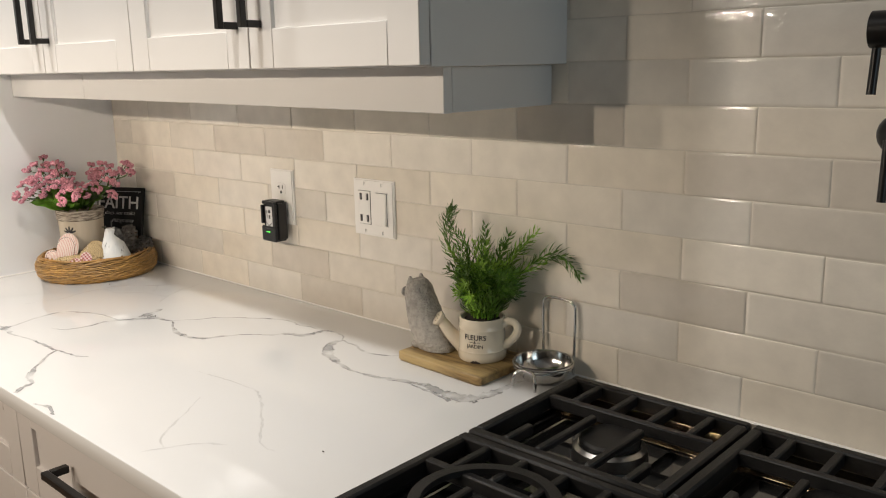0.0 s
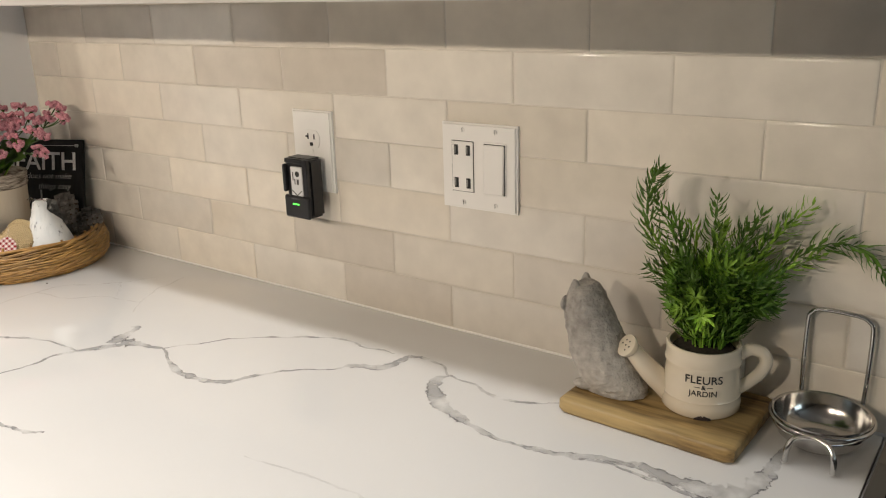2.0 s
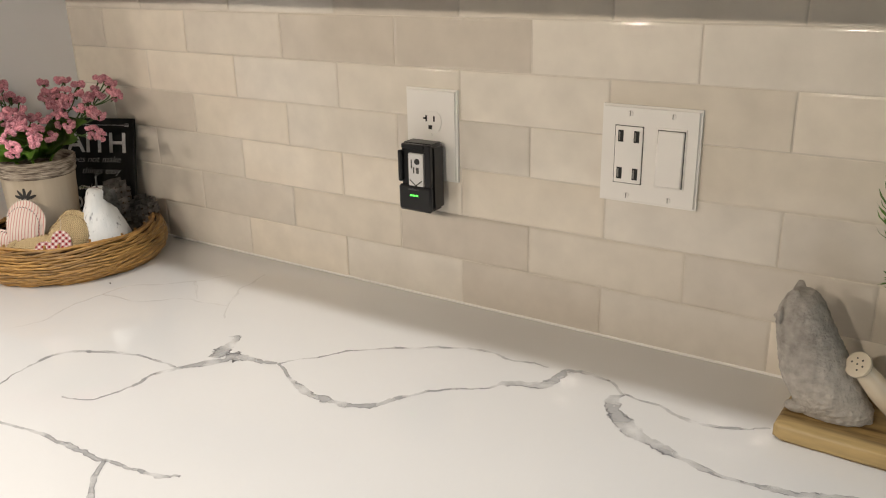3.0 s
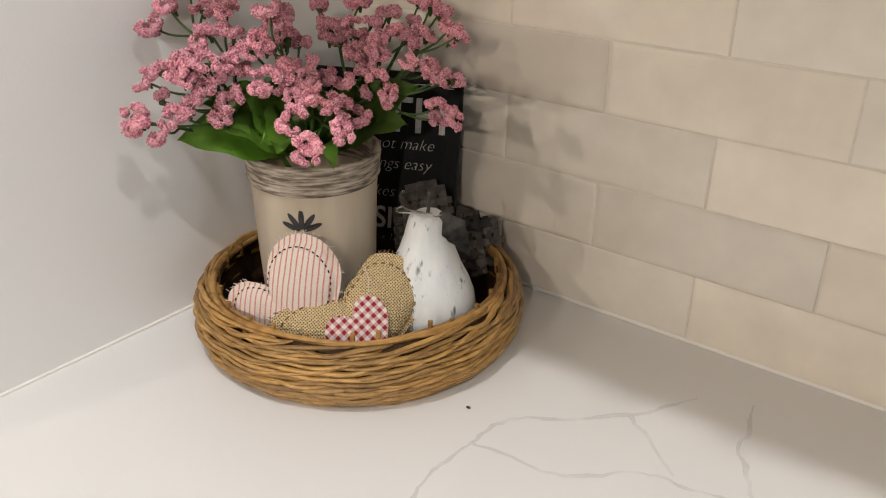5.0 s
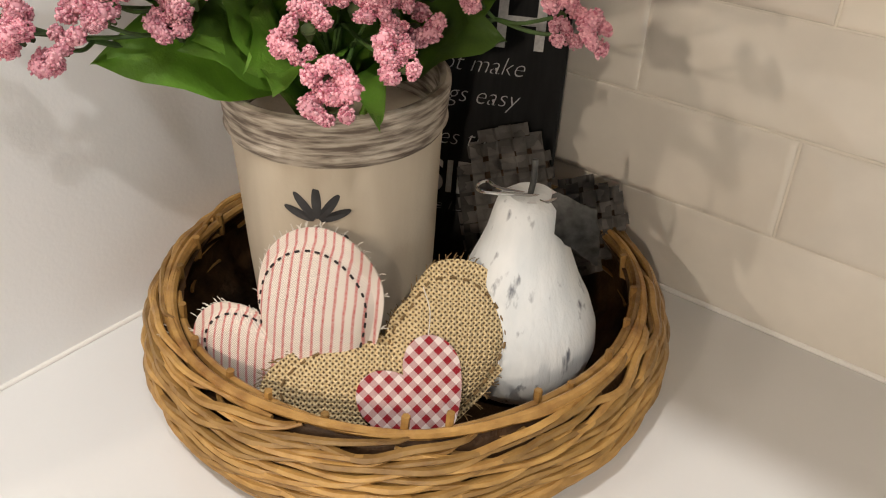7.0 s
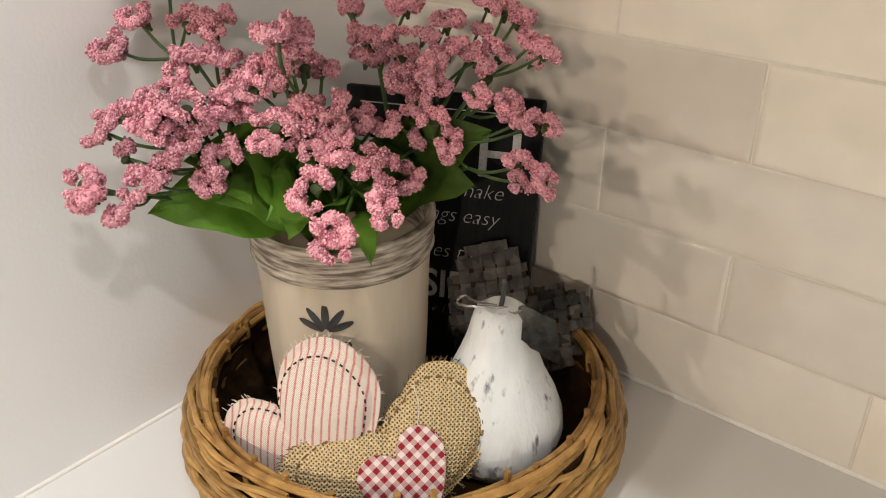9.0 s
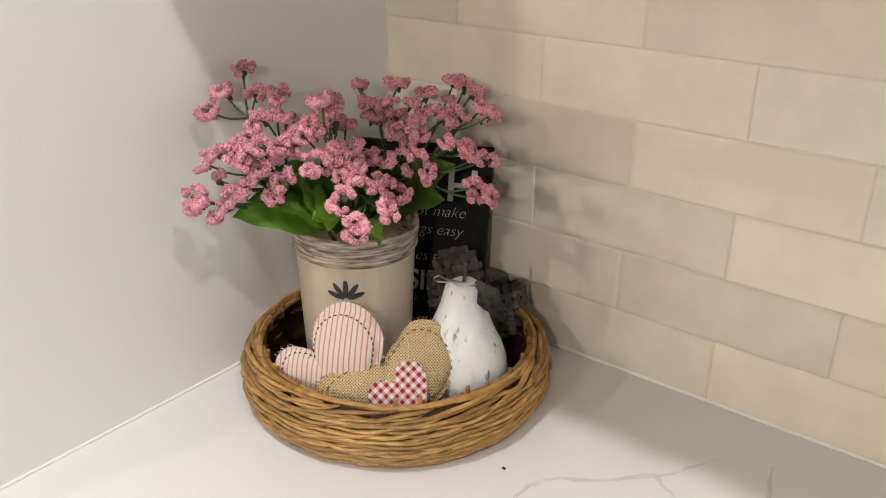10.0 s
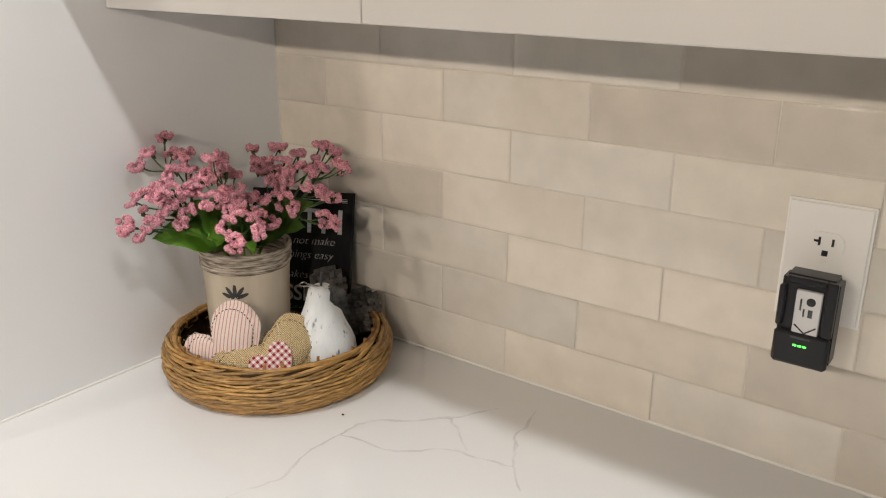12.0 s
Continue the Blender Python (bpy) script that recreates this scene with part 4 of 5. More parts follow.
def sprig(points, leaves, size, mat, rng, twig_r=0.0011):
    """A bent twig set all round with narrow needles that curve towards its tip."""
    n = 18
    path = smooth_path(points, n)
    bm = bmesh.new()
    tube(bm, path, lambda u: twig_r * (1 - 0.7 * u), 5)
    for k in range(leaves):
        u = 0.10 + 0.90 * (k + rng.random() * 0.6) / leaves
        f = min(u * (n - 1), n - 1.001)
        i = int(f)
        p = path[i].lerp(path[i + 1], f - i)
        d = (path[i + 1] - path[i]).normalized()
        side = d.orthogonal().normalized()
        side = (Matrix.Rotation(k * 2.4 + rng.random() * 0.8, 3, d) @ side).normalized()
        ln = size * (0.65 + 0.6 * rng.random()) * (1.0 - 0.5 * u ** 5)
        first = (side * rng.uniform(0.75, 1.1) + d * 0.45).normalized()
        last = (side * rng.uniform(0.2, 0.6) + d * 0.9 + Vector((0, 0, rng.uniform(-0.25, 0.35)))).normalized()
        w = first.cross(d).normalized() * rng.uniform(0.0013, 0.0019)
        a = p
        b = a + first * ln * 0.4
        c = b + (first + last).normalized() * ln * 0.35
        e = c + last * ln * 0.3
        up = w.cross(first).normalized() * 0.0004
        v = [bm.verts.new(q) for q in (a, b + w, b - up, b - w, c + w * 0.8, c - up, c - w * 0.8, e)]
        for face in ((0, 1, 2), (0, 2, 3), (1, 4, 5, 2), (2, 5, 6, 3), (4, 7, 5), (5, 7, 6)):
            bm.faces.new([v[q] for q in face])
    return mesh_of("sprig", bm, mat, smooth=False)


rng = random.Random(5)
herb = thing("rosemary_plant", (*CAN, BOARD + 0.07), "bushy green artificial rosemary plant in the can", "plant")
tips = [(-0.054, -0.012, 0.192), (0.000, 0.012, 0.163), (0.088, 0.044, 0.160), (0.166, 0.060, 0.086), (-0.062, -0.012, 0.168), (-0.058, -0.02, 0.125), (-0.045, 0.0, 0.145), (-0.062, -0.02, 0.085), (-0.030, 0.02, 0.13), (0.03, 0.03, 0.135), (0.062, 0.05, 0.138), (0.10, 0.05, 0.105), (0.075, 0.0, 0.095), (-0.02, -0.035, 0.110), (0.03, -0.035, 0.105), (0.06, -0.025, 0.085), (0.045, 0.02, 0.15), (0.012, 0.0, 0.14)]
for k in range(72):
    a = rng.random() * 2 * math.pi
    r = 0.016 + 0.048 * rng.random()
    tips.append((r * math.cos(a) + 0.010, r * math.sin(a) * 0.8 - 0.002, 0.050 + 0.075 * rng.random() * (1.15 - r / 0.09)))
for k, tip in enumerate(tips):
    t = Vector(tip)
    t.y = min(t.y, 0.056)
    foot = Vector((max(-0.02, min(0.02, t.x * 0.3)), max(-0.02, min(0.02, t.y * 0.3)), 0))
    mid = foot.lerp(t, 0.5) + Vector((-t.x * 0.10, -t.y * 0.10, 0.02 + 0.006 * rng.random()))
    bend = [foot, foot.lerp(mid, 0.5) + Vector((0, 0, 0.004)), mid, t]
    if k == 3:
        bend = [foot, (0.045, 0.03, 0.065), (0.092, 0.045, 0.112), (0.130, 0.055, 0.117), t]
    if k == 0:
        bend = [foot, (-0.035, -0.010, 0.06), (-0.064, -0.014, 0.13), (-0.064, -0.013, 0.17), t]
    ln = (t - foot).length
    part("sprig", sprig([Vector(p) for p in bend], int(34 + ln * 460), 0.0255, "needle_tip" if k % 3 == 2 else "needle", rng), "needle", herb)

rest = thing("ladle_rest", (0.505, -0.0530, TOP), "stainless steel ladle rest bowl on wire stand", "ladle rest")
part("bowl", lathe(bmesh.new(), [(0.002, 0.0032), (0.024, 0.0038), (0.034, 0.0075), (0.041, 0.0150), (0.0450, 0.025), (0.0466, 0.0355), (0.0488, 0.0370), (0.0490, 0.0358), (0.0476, 0.0345), (0.0462, 0.0245), (0.042, 0.0140), (0.035, 0.0062), (0.024, 0.0022), (0.002, 0.0016)], 56), "chrome", rest)
part("rim_ring", tube(bmesh.new(), [(0.0498 * math.cos(a), 0.0498 * math.sin(a), 0.0325) for a in [2 * math.pi * k / 56 for k in range(56)]], 0.0021, 10, closed=True), "chrome", rest)
part("upright_loop", tube(bmesh.new(), smooth_path([(-0.029, 0.043, 0.003), (-0.031, 0.043, 0.06), (-0.031, 0.043, 0.116), (-0.028, 0.043, 0.1275), (-0.018, 0.044, 0.132), (0.016, 0.045, 0.131), (0.028, 0.045, 0.126), (0.032, 0.045, 0.114), (0.032, 0.044, 0.06), (0.030, 0.044, 0.003)], 60), 0.0026, 10), "chrome", rest, "tall polished wire loop")
part("front_foot", tube(bmesh.new(), smooth_path([(-0.019, -0.060, 0.0032), (-0.018, -0.058, 0.018), (-0.012, -0.053, 0.028), (0.004, -0.0505, 0.031), (0.018, -0.053, 0.028), (0.025, -0.058, 0.018), (0.026, -0.060, 0.0032)], 36), 0.0031, 12), "chrome", rest)
for side in (-1, 1):
    part("side_rod", tube(bmesh.new(), smooth_path([(0.004 + side * 0.013, -0.0525, 0.0285), (side * 0.033, -0.037, 0.0275), (side * 0.0485, 0.0, 0.0275), (side * 0.040, 0.030, 0.0285), (side * 0.0305, 0.0435, 0.0300)], 20), 0.0018, 10), "chrome", rest)


# ---- basket ----
BX, BY, BZ = -0.873, -0.1555, TOP
basket = thing("wicker_basket", (BX, BY, BZ), "round honey-brown woven willow basket tray", "basket")
wall_curve = [(0.136, 0.001), (0.1435, 0.010), (0.1470, 0.022), (0.1470, 0.034), (0.1435, 0.045), (0.1375, 0.054), (0.1315, 0.059)]


def basket_radius(z):
    for (r0, z0), (r1, z1) in zip(wall_curve, wall_curve[1:]):
        if z <= z1:
            return r0 + (r1 - r0) * max(0, (z - z0) / (z1 - z0))
    return wall_curve[-1][0]


# lining coloured almost black-brown, so the basket's inner shade is painted in
part("lining", lathe(bmesh.new(), [(0.002, 0.0005), (0.131, 0.0005), (0.138, 0.010), (0.1415, 0.022), (0.142, 0.034), (0.139, 0.045), (0.1315, 0.053), (0.1265, 0.052), (0.1325, 0.043), (0.136, 0.034), (0.134, 0.023), (0.126, 0.012), (0.114, 0.0035), (0.002, 0.0035)], 72), "wicker_shade", basket, "woven basket inside, its shade put into a dark brown colour")
rng = random.Random(11)


def willow(z0, rise, span, r0, seed):
    """One split willow rod: it comes from inside, lies over the wall and goes in again."""
    g = random.Random(seed)
    n = 22
    pts = []
    for i in range(n):
        u = i / (n - 1)
        a = (u - 0.5) * span
        z = z0 + rise * u + 0.0012 * math.sin(u * 9 + seed)
        out = -0.0034 + 0.0060 * math.sin(math.pi * u) ** 0.5 + 0.0010 * math.sin(u * 14 + seed * 2.1)
        r = basket_radius(z) + out
        pts.append((r * math.cos(a), r * math.sin(a), z))
    thick = r0 * (0.85 + 0.3 * g.random())
    return mesh_of("willow_rod", tube(bmesh.new(), pts, lambda u: thick * (0.55 + 0.45 * math.sin(math.pi * u) ** 0.5), 6, flat=0.85), "wicker")


levels = 15
for lv in range(levels):
    z0 = 0.0025 + 0.0485 * lv / (levels - 1)
    shapes = [willow(z0 - 0.002, 0.0050 + 0.0014 * k, 0.62 + 0.12 * k, 0.0022, lv * 5 + k) for k in range(3)]
    count = 20
    for k in range(count):
        rod = part("willow_rod", shapes[rng.randrange(3)], "wicker", basket)
        rod.rotation_euler = (0, 0, 2 * math.pi * (k + 0.5 * (lv % 2) + 0.3 * rng.random()) / count)
for k in range(12):
    a0 = 2 * math.pi * k * 0.2 + 0.3 + k
    pts = [((0.1290 + 0.0017 * (k % 5) + 0.0016 * math.sin(3 * a + k)) * math.cos(a), (0.1290 + 0.0017 * (k % 5) + 0.0016 * math.sin(3 * a + k)) * math.sin(a), 0.0555 - 0.0012 * abs(k % 5 - 2) + 0.0016 * math.sin(5 * (a - a0) + k)) for a in [a0 + 1.9 * i / 40 for i in range(41)]]
    part("rim_rod", tube(bmesh.new(), pts, lambda u: 0.0026 * (0.5 + 0.5 * math.sin(math.pi * u) ** 0.4), 7), "wicker", basket)
# inner rods take the same shade-darkened willow
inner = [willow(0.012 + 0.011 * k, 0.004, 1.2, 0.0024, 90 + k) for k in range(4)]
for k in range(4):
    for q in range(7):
        rod = part("inner_rod", inner[k], "wicker_shade", basket)
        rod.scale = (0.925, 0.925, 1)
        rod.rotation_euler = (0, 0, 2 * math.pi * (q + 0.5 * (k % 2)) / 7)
for k in range(26):
    a = 2 * math.pi * (k + 0.5 * rng.random()) / 26
    r = 0.1280 + 0.002 * rng.random()
    top = 0.058 + 0.005 * rng.random()
    part("stake_end", tube(bmesh.new(), [(r * math.cos(a), r * math.sin(a), 0.045), ((r - 0.001) * math.cos(a + 0.01), (r - 0.001) * math.sin(a + 0.01), top)], 0.0021, 6), "wicker", basket)
FLOOR = TOP + 0.0036

# ---- pot and flowers ----
PX, PY = -0.9098, -0.1714
pot = thing("flower_pot", (PX, PY, FLOOR), "cream washed clay pot with weathered grey rim", "pot")
part("body", lathe(bmesh.new(), [(0.044, 0.0), (0.0495, 0.002), (0.0505, 0.01), (0.0535, 0.07), (0.0555, 0.125), (0.0565, 0.1405)], 72), "pot", pot)
part("rim", lathe(bmesh.new(), [(0.0567, 0.139), (0.0578, 0.1415), (0.0592, 0.1435), (0.0582, 0.1455), (0.0588, 0.150), (0.0594, 0.1565), (0.0602, 0.162), (0.0600, 0.1655), (0.0575, 0.1665), (0.0545, 0.165), (0.0525, 0.155), (0.051, 0.135), (0.03, 0.13), (0.002, 0.13)], 72), "rim", pot, "grey weathered pot rim")


def on_pot(ang, z, r, pts, lift=0.0003):
    rows = [(r + lift, ang + x / r, z + y) for x, y in pts]
    return [(q * math.cos(a), q * math.sin(a), zz) for q, a, zz in rows]


for k, (lean, ln) in enumerate(((-68, 0.0170), (-36, 0.0180), (0, 0.0190), (36, 0.0180), (68, 0.0170))):
    bm = bmesh.new()
    c, sn = math.cos(radians(lean)), math.sin(radians(lean))
    pts = []
    for i in range(16):
        t = i / 16 * 2 * math.pi
        x, y = 0.0025 * math.sin(t), 0.0015 + ln * (0.5 - 0.5 * math.cos(t))
        pts.append((x * c + y * sn, -x * sn + y * c))
    bm.faces.new([bm.verts.new(p) for p in on_pot(radians(-57), 0.1085, 0.0553, pts)])
    part("painted_leaf", bm, "ink", pot, "dark painted leaf", smooth=False)
eye = on_pot(radians(-57), 0.0985, 0.0552, [(0.0125 + 0.0022 * math.cos(t), 0.0022 * math.sin(t)) for t in [2 * math.pi * i / 20 for i in range(20)]], 0.0002)
part("painted_eye", tube(bmesh.new(), eye, 0.0006, 6, closed=True), "ink", pot, "dark painted ring")


def bead(bm, c, r, squash):
    """One small crumb of foam: an eight-faced pip, rounded by its shading."""
    g = [bm.verts.new(c + Vector(d) * r) for d in ((1, 0, 0), (0, 1, 0), (-1, 0, 0), (0, -1, 0), (0, 0, squash), (0, 0, -squash))]
    for a in range(4):
        bm.faces.new((g[a], g[(a + 1) % 4], g[4]))
        bm.faces.new((g[(a + 1) % 4], g[a], g[5]))


def curl(bm, g, path, thick, count):
    """A soft roll along a path, closely set with foam crumbs."""
    n = len(path)
    core = lambda u: thick * (0.72 + 0.35 * math.sin(math.pi * min(1, max(0, u))) ** 0.5)
    tube(bm, path, lambda u: core(u) * 0.9, 8)
    for k in range(count):
        u = (k + 0.5) / count
        f = min(u * (n - 1), n - 1.001)
        i = int(f)
        p = path[i].lerp(path[i + 1], f - i)
        d = (path[i + 1] - path[i]).normalized()
        out = Matrix.Rotation(k * 2.399 + g.uniform(-0.3, 0.3), 3, d) @ d.orthogonal().normalized()
        bead(bm, p + out * core(u) * g.uniform(0.88, 1.12), 0.00105 * g.uniform(0.8, 1.2), g.uniform(0.85, 1.1))
    for end in (0, -1):
        for k in range(14):
            d = Vector((g.gauss(0, 1), g.gauss(0, 1), g.gauss(0, 1))).normalized()
            bead(bm, path[end] + d * thick * 0.7, 0.00105, 1.0)


def floret_head(seed):
    """An open, wavy collar of pink foam with a smaller knob beside it, opening along +z."""
    g = random.Random(seed)
    bm = bmesh.new()
    rad = 0.0074 + 0.0024 * g.random()
    span = 2.0 + 2.3 * g.random()
    turn = g.random() * 6.3
    wave = g.uniform(0.0014, 0.0030)
    squash = g.uniform(0.5, 0.95)
    path = [Vector((rad * math.cos(turn + span * k / 23) * (1 + 0.22 * math.sin(k * 0.7 + seed * 1.7)), rad * math.sin(turn + span * k / 23) * squash, 0.003 + wave * math.sin(k * 0.62 + seed * 2))) for k in range(24)]
    curl(bm, g, path, 0.0031, 300)
    if seed % 4:
        a = turn + span + 0.9
        c = Vector((rad * 0.9 * math.cos(a), rad * 0.9 * math.sin(a), 0.002))
        way = Vector((g.uniform(-1, 1), g.uniform(-1, 1), g.uniform(0.1, 0.6))).normalized() * 0.003
        curl(bm, g, [c - way, c - way * 0.3, c + way * 0.3, c + way], 0.0030, 60)
    return mesh_of("flower_head", bm, "petal", sharp=150)


def calyx_mesh():
    bm = bmesh.new()
    lathe(bm, [(0.0010, -0.007), (0.0018, -0.004), (0.0034, -0.0008), (0.0030, 0.0002), (0.001, -0.0004)], 12)
    return mesh_of("calyx", bm, "calyx")


heads = [floret_head(k) for k in range(8)]
calyx = calyx_mesh()
left_heads = [(-1.004, -0.211, 1.213), (-1.004, -0.236, 1.2), (-0.996, -0.259, 1.188), (-0.98, -0.218, 1.197), (-0.951, -0.217, 1.202), (-0.948, -0.238, 1.186), (-0.931, -0.229, 1.186), (-0.952, -0.25, 1.177), (-0.942, -0.268, 1.173), (-0.928, -0.26, 1.168), (-0.932, -0.232, 1.17), (-0.958, -0.28, 1.161), (-0.968, -0.288, 1.153), (-0.941, -0.276, 1.164), (-0.939, -0.265, 1.16), (-0.931, -0.247, 1.154), (-0.927, -0.263, 1.148), (-0.928, -0.232, 1.158), (-0.961, -0.282, 1.138), (-0.931, -0.278, 1.137), (-0.936, -0.285, 1.131), (-0.916, -0.249, 1.137), (-0.922, -0.254, 1.124), (-0.957, -0.305, 1.126), (-0.945, -0.297, 1.119), (-0.962, -0.308, 1.131)]
mid_heads = [(-0.884, -0.231, 1.21), (-0.888, -0.218, 1.201), (-0.906, -0.225, 1.183), (-0.901, -0.2, 1.182), (-0.905, -0.183, 1.175), (-0.897, -0.219, 1.181), (-0.895, -0.229, 1.156), (-0.897, -0.234, 1.147), (-0.889, -0.214, 1.159), (-0.883, -0.199, 1.161), (-0.884, -0.216, 1.147), (-0.875, -0.203, 1.149), (-0.879, -0.185, 1.149), (-0.86, -0.234, 1.133), (-0.873, -0.206, 1.141), (-0.88, -0.167, 1.145), (-0.849, -0.194, 1.132), (-0.858, -0.197, 1.138), (-0.851, -0.178, 1.121), (-0.84, -0.243, 1.118), (-0.831, -0.214, 1.122), (-0.861, -0.149, 1.13), (-0.918, -0.225, 1.175)]
right_heads = [(-0.963, -0.102, 1.186), (-0.947, -0.108, 1.174), (-0.927, -0.126, 1.166), (-0.925, -0.089, 1.192), (-0.92, -0.114, 1.173), (-0.902, -0.119, 1.171), (-0.893, -0.109, 1.182), (-0.895, -0.084, 1.185), (-0.882, -0.123, 1.165), (-0.882, -0.099, 1.173), (-0.858, -0.139, 1.161), (-0.881, -0.143, 1.162), (-0.869, -0.146, 1.152), (-0.893, -0.042, 1.192), (-0.879, -0.043, 1.188), (-0.869, -0.042, 1.184), (-0.851, -0.052, 1.173), (-0.839, -0.056, 1.169), (-0.885, -0.057, 1.176), (-0.869, -0.084, 1.167), (-0.867, -0.065, 1.168), (-0.847, -0.104, 1.164), (-0.833, -0.121, 1.157), (-0.824, -0.114, 1.15), (-0.814, -0.114, 1.146), (-0.801, -0.119, 1.148), (-0.869, -0.163, 1.145), (-0.851, -0.149, 1.147), (-0.847, -0.144, 1.135), (-0.802, -0.133, 1.127), (-0.786, -0.131, 1.121)]
MOUTH = FLOOR + 0.155
flowers = thing("flower_bouquet", (PX, PY, MOUTH), "pink artificial flowers with green leaves in pot", "flowers")
base = Vector((PX, PY, MOUTH))
rng = random.Random(3)
for group in (left_heads, mid_heads, right_heads):
    centre = sum((Vector(p) for p in group), Vector()) / len(group) - base
    fork = Vector((centre.x * 0.5, centre.y * 0.5, 0.028))
    part("stem", tube(bmesh.new(), smooth_path([(centre.x * 0.15, centre.y * 0.15, -0.02), (centre.x * 0.3, centre.y * 0.3, 0.005), fork], 10), 0.0021, 7), "leaf", flowers)
    for first in range(0, len(group), 4):
        few = [Vector(p) - base for p in group[first:first + 4]]
        mean = sum(few, Vector()) / len(few)
        node = mean - (mean - fork).normalized() * 0.026
        part("branch", tube(bmesh.new(), smooth_path([fork, fork.lerp(node, 0.5) + Vector((0, 0, -0.004)), node], 9), 0.0014, 6), "stalk", flowers)
        for q in few:
            bend = node.lerp(q, 0.5) + Vector((rng.uniform(-1, 1), rng.uniform(-1, 1), -0.8)) * 0.003
            part("stem", tube(bmesh.new(), smooth_path([node, bend, q - (q - node).normalized() * 0.003], 8), 0.0010, 6), "stalk", flowers)
    for n, p in enumerate(group):
        q = Vector(p) - base
        way = (q - Vector((centre.x * 0.6, centre.y * 0.6, -0.02))).normalized()
        for k in range(2 if n % 3 else 1):
            d = (way + Vector((0.35, -0.35, 0.25)) * rng.uniform(0.2, 1.0) + Vector((rng.uniform(-1, 1), rng.uniform(-1, 1), rng.uniform(-0.5, 0.8))) * (0.35 + 0.5 * k)).normalized()
            spot = q + Vector((rng.uniform(-1, 1), rng.uniform(-1, 1), rng.uniform(-1, 0.5))) * (0.009 if k else 0.0)
            m = Matrix.Translation(spot) @ d.to_track_quat("Z", "Y").to_matrix().to_4x4() @ Matrix.Rotation(rng.random() * 6.3, 4, "Z") @ Matrix.Scale(rng.uniform(0.86, 1.10) if k == 0 else rng.uniform(0.66, 0.88), 4)
            h = part("flower_head", heads[rng.randrange(8)], "petal", flowers)
            h.matrix_basis = m
            part("calyx", calyx, "calyx", h)


def broad_leaf(a, b, width, sag, seed):
    """A broad pointed leaf from a to b, folded along its rib, with wavy edges."""
    g = random.Random(seed)
    a, b = Vector(a), Vector(b)
    d = b - a
    side = d.cross(Vector((0.5 + g.uniform(-0.25, 0.25), -0.55 + g.uniform(-0.25, 0.25), 0.67))).normalized()
    up = side.cross(d).normalized()
    if up.z < 0:
        up = -up
    n, rows, bm = 14, [], bmesh.new()
    for i in range(n):
        u = i / (n - 1)
        w = width * (math.sin(math.pi * u ** 0.85) ** 1.05 + 0.03) * (1 if i < n - 1 else 0.05)
        p = a + d * u + Vector((0, 0, 1)) * sag * math.sin(math.pi * u)
        row = []
        for f in (-1, -0.55, 0, 0.55, 1):
            wave = 0.0028 * math.sin(u * 16 + f * 2 + seed) * abs(f)
            row.append(p + side * (w * 0.5 * f) + up * (0.14 * w * abs(f) + wave))
        rows.append(row)
    skin(bm, rows, closed=False)
    bmesh.ops.solidify(bm, geom=bm.faces[:], thickness=0.0005)
    return bm


for k, (tip, w, sag) in enumerate((((-0.946, -0.28, 1.108), 0.04, 0.012), ((-0.938, -0.258, 1.134), 0.046, 0.012), ((-0.916, -0.236, 1.139), 0.05, 0.012), ((-0.916, -0.255, 1.116), 0.048, 0.012), ((-0.869, -0.247, 1.107), 0.034, 0.012), ((-0.825, -0.231, 1.1), 0.02, 0.012), ((-0.855, -0.157, 1.118), 0.036, 0.012), ((-0.844, -0.136, 1.127), 0.044, 0.012), ((-0.825, -0.146, 1.113), 0.04, 0.012), ((-0.871, -0.168, 1.13), 0.04, 0.012), ((-0.869, -0.216, 1.134), 0.036, 0.012), ((-0.884, -0.247, 1.112), 0.04, 0.012), ((-0.832, -0.124, 1.139), 0.036, 0.012))):
    q = Vector(tip) - base
    root = Vector((q.x * 0.2, q.y * 0.2, 0.010))
    part("leaf", broad_leaf(root, q + (q - root) * 0.03, w * 1.25, sag, k), "leaf", flowers)

# ---- lettered sign ----
tr, tl = Vector((-0.865, -0.010, 0)), Vector((-1.004, -0.072, 0))
ux = (tr - tl).normalized()
out = Vector((ux.y, -ux.x, 0))
height = 1.122 - FLOOR
foot = (tr + tl) / 2 + out * 0.045
vz = ((tr + tl) / 2 + Vector((0, 0, height)) - foot).normalized()
nz = ux.cross(vz)
sign = thing("lettered_sign", (0, 0, 0), "black wooden sign with white faith lettering, leaning in corner", "sign")
sign.matrix_basis = Matrix((ux, vz, nz)).transposed().to_4x4()
sign.location = foot + Vector((0, 0, FLOOR))
SW, SH = 0.152, height / vz.z
bm = bmesh.new()
box(bm, -SW / 2, SW / 2, 0, SH, -0.009, 0, 0.0012)
part("board", bm, "sign", sign)
edge = SW / 2
def lettering(text, size, right, up, shear=0.0, wide=None):
    """One line of painted letters, its right end and base line given on the board."""
    base = min(v.co.y for v in words("H", size).verts)
    bm = words(text, size, 0.0002, 0.0004 if shear else -0.0005)
    xs = [v.co.x for v in bm.verts]
    hi, lo = max(xs), min(xs)
    squeeze = (wide or min(hi - lo, SW - right - 0.012)) / (hi - lo)
    warp(bm, lambda c: Vector((edge - right - (hi - c.x) * squeeze + (c.y - base) * shear, up + c.y - base, 0.0003 + c.z)))
    return part("lettering", bm, "chalk", sign, "white painted lettering", smooth=False)


lettering("FAITH", 0.049, 0.015, 0.1505, wide=0.131)
lettering("does not make", 0.0165, 0.026, 0.1330, 0.32)
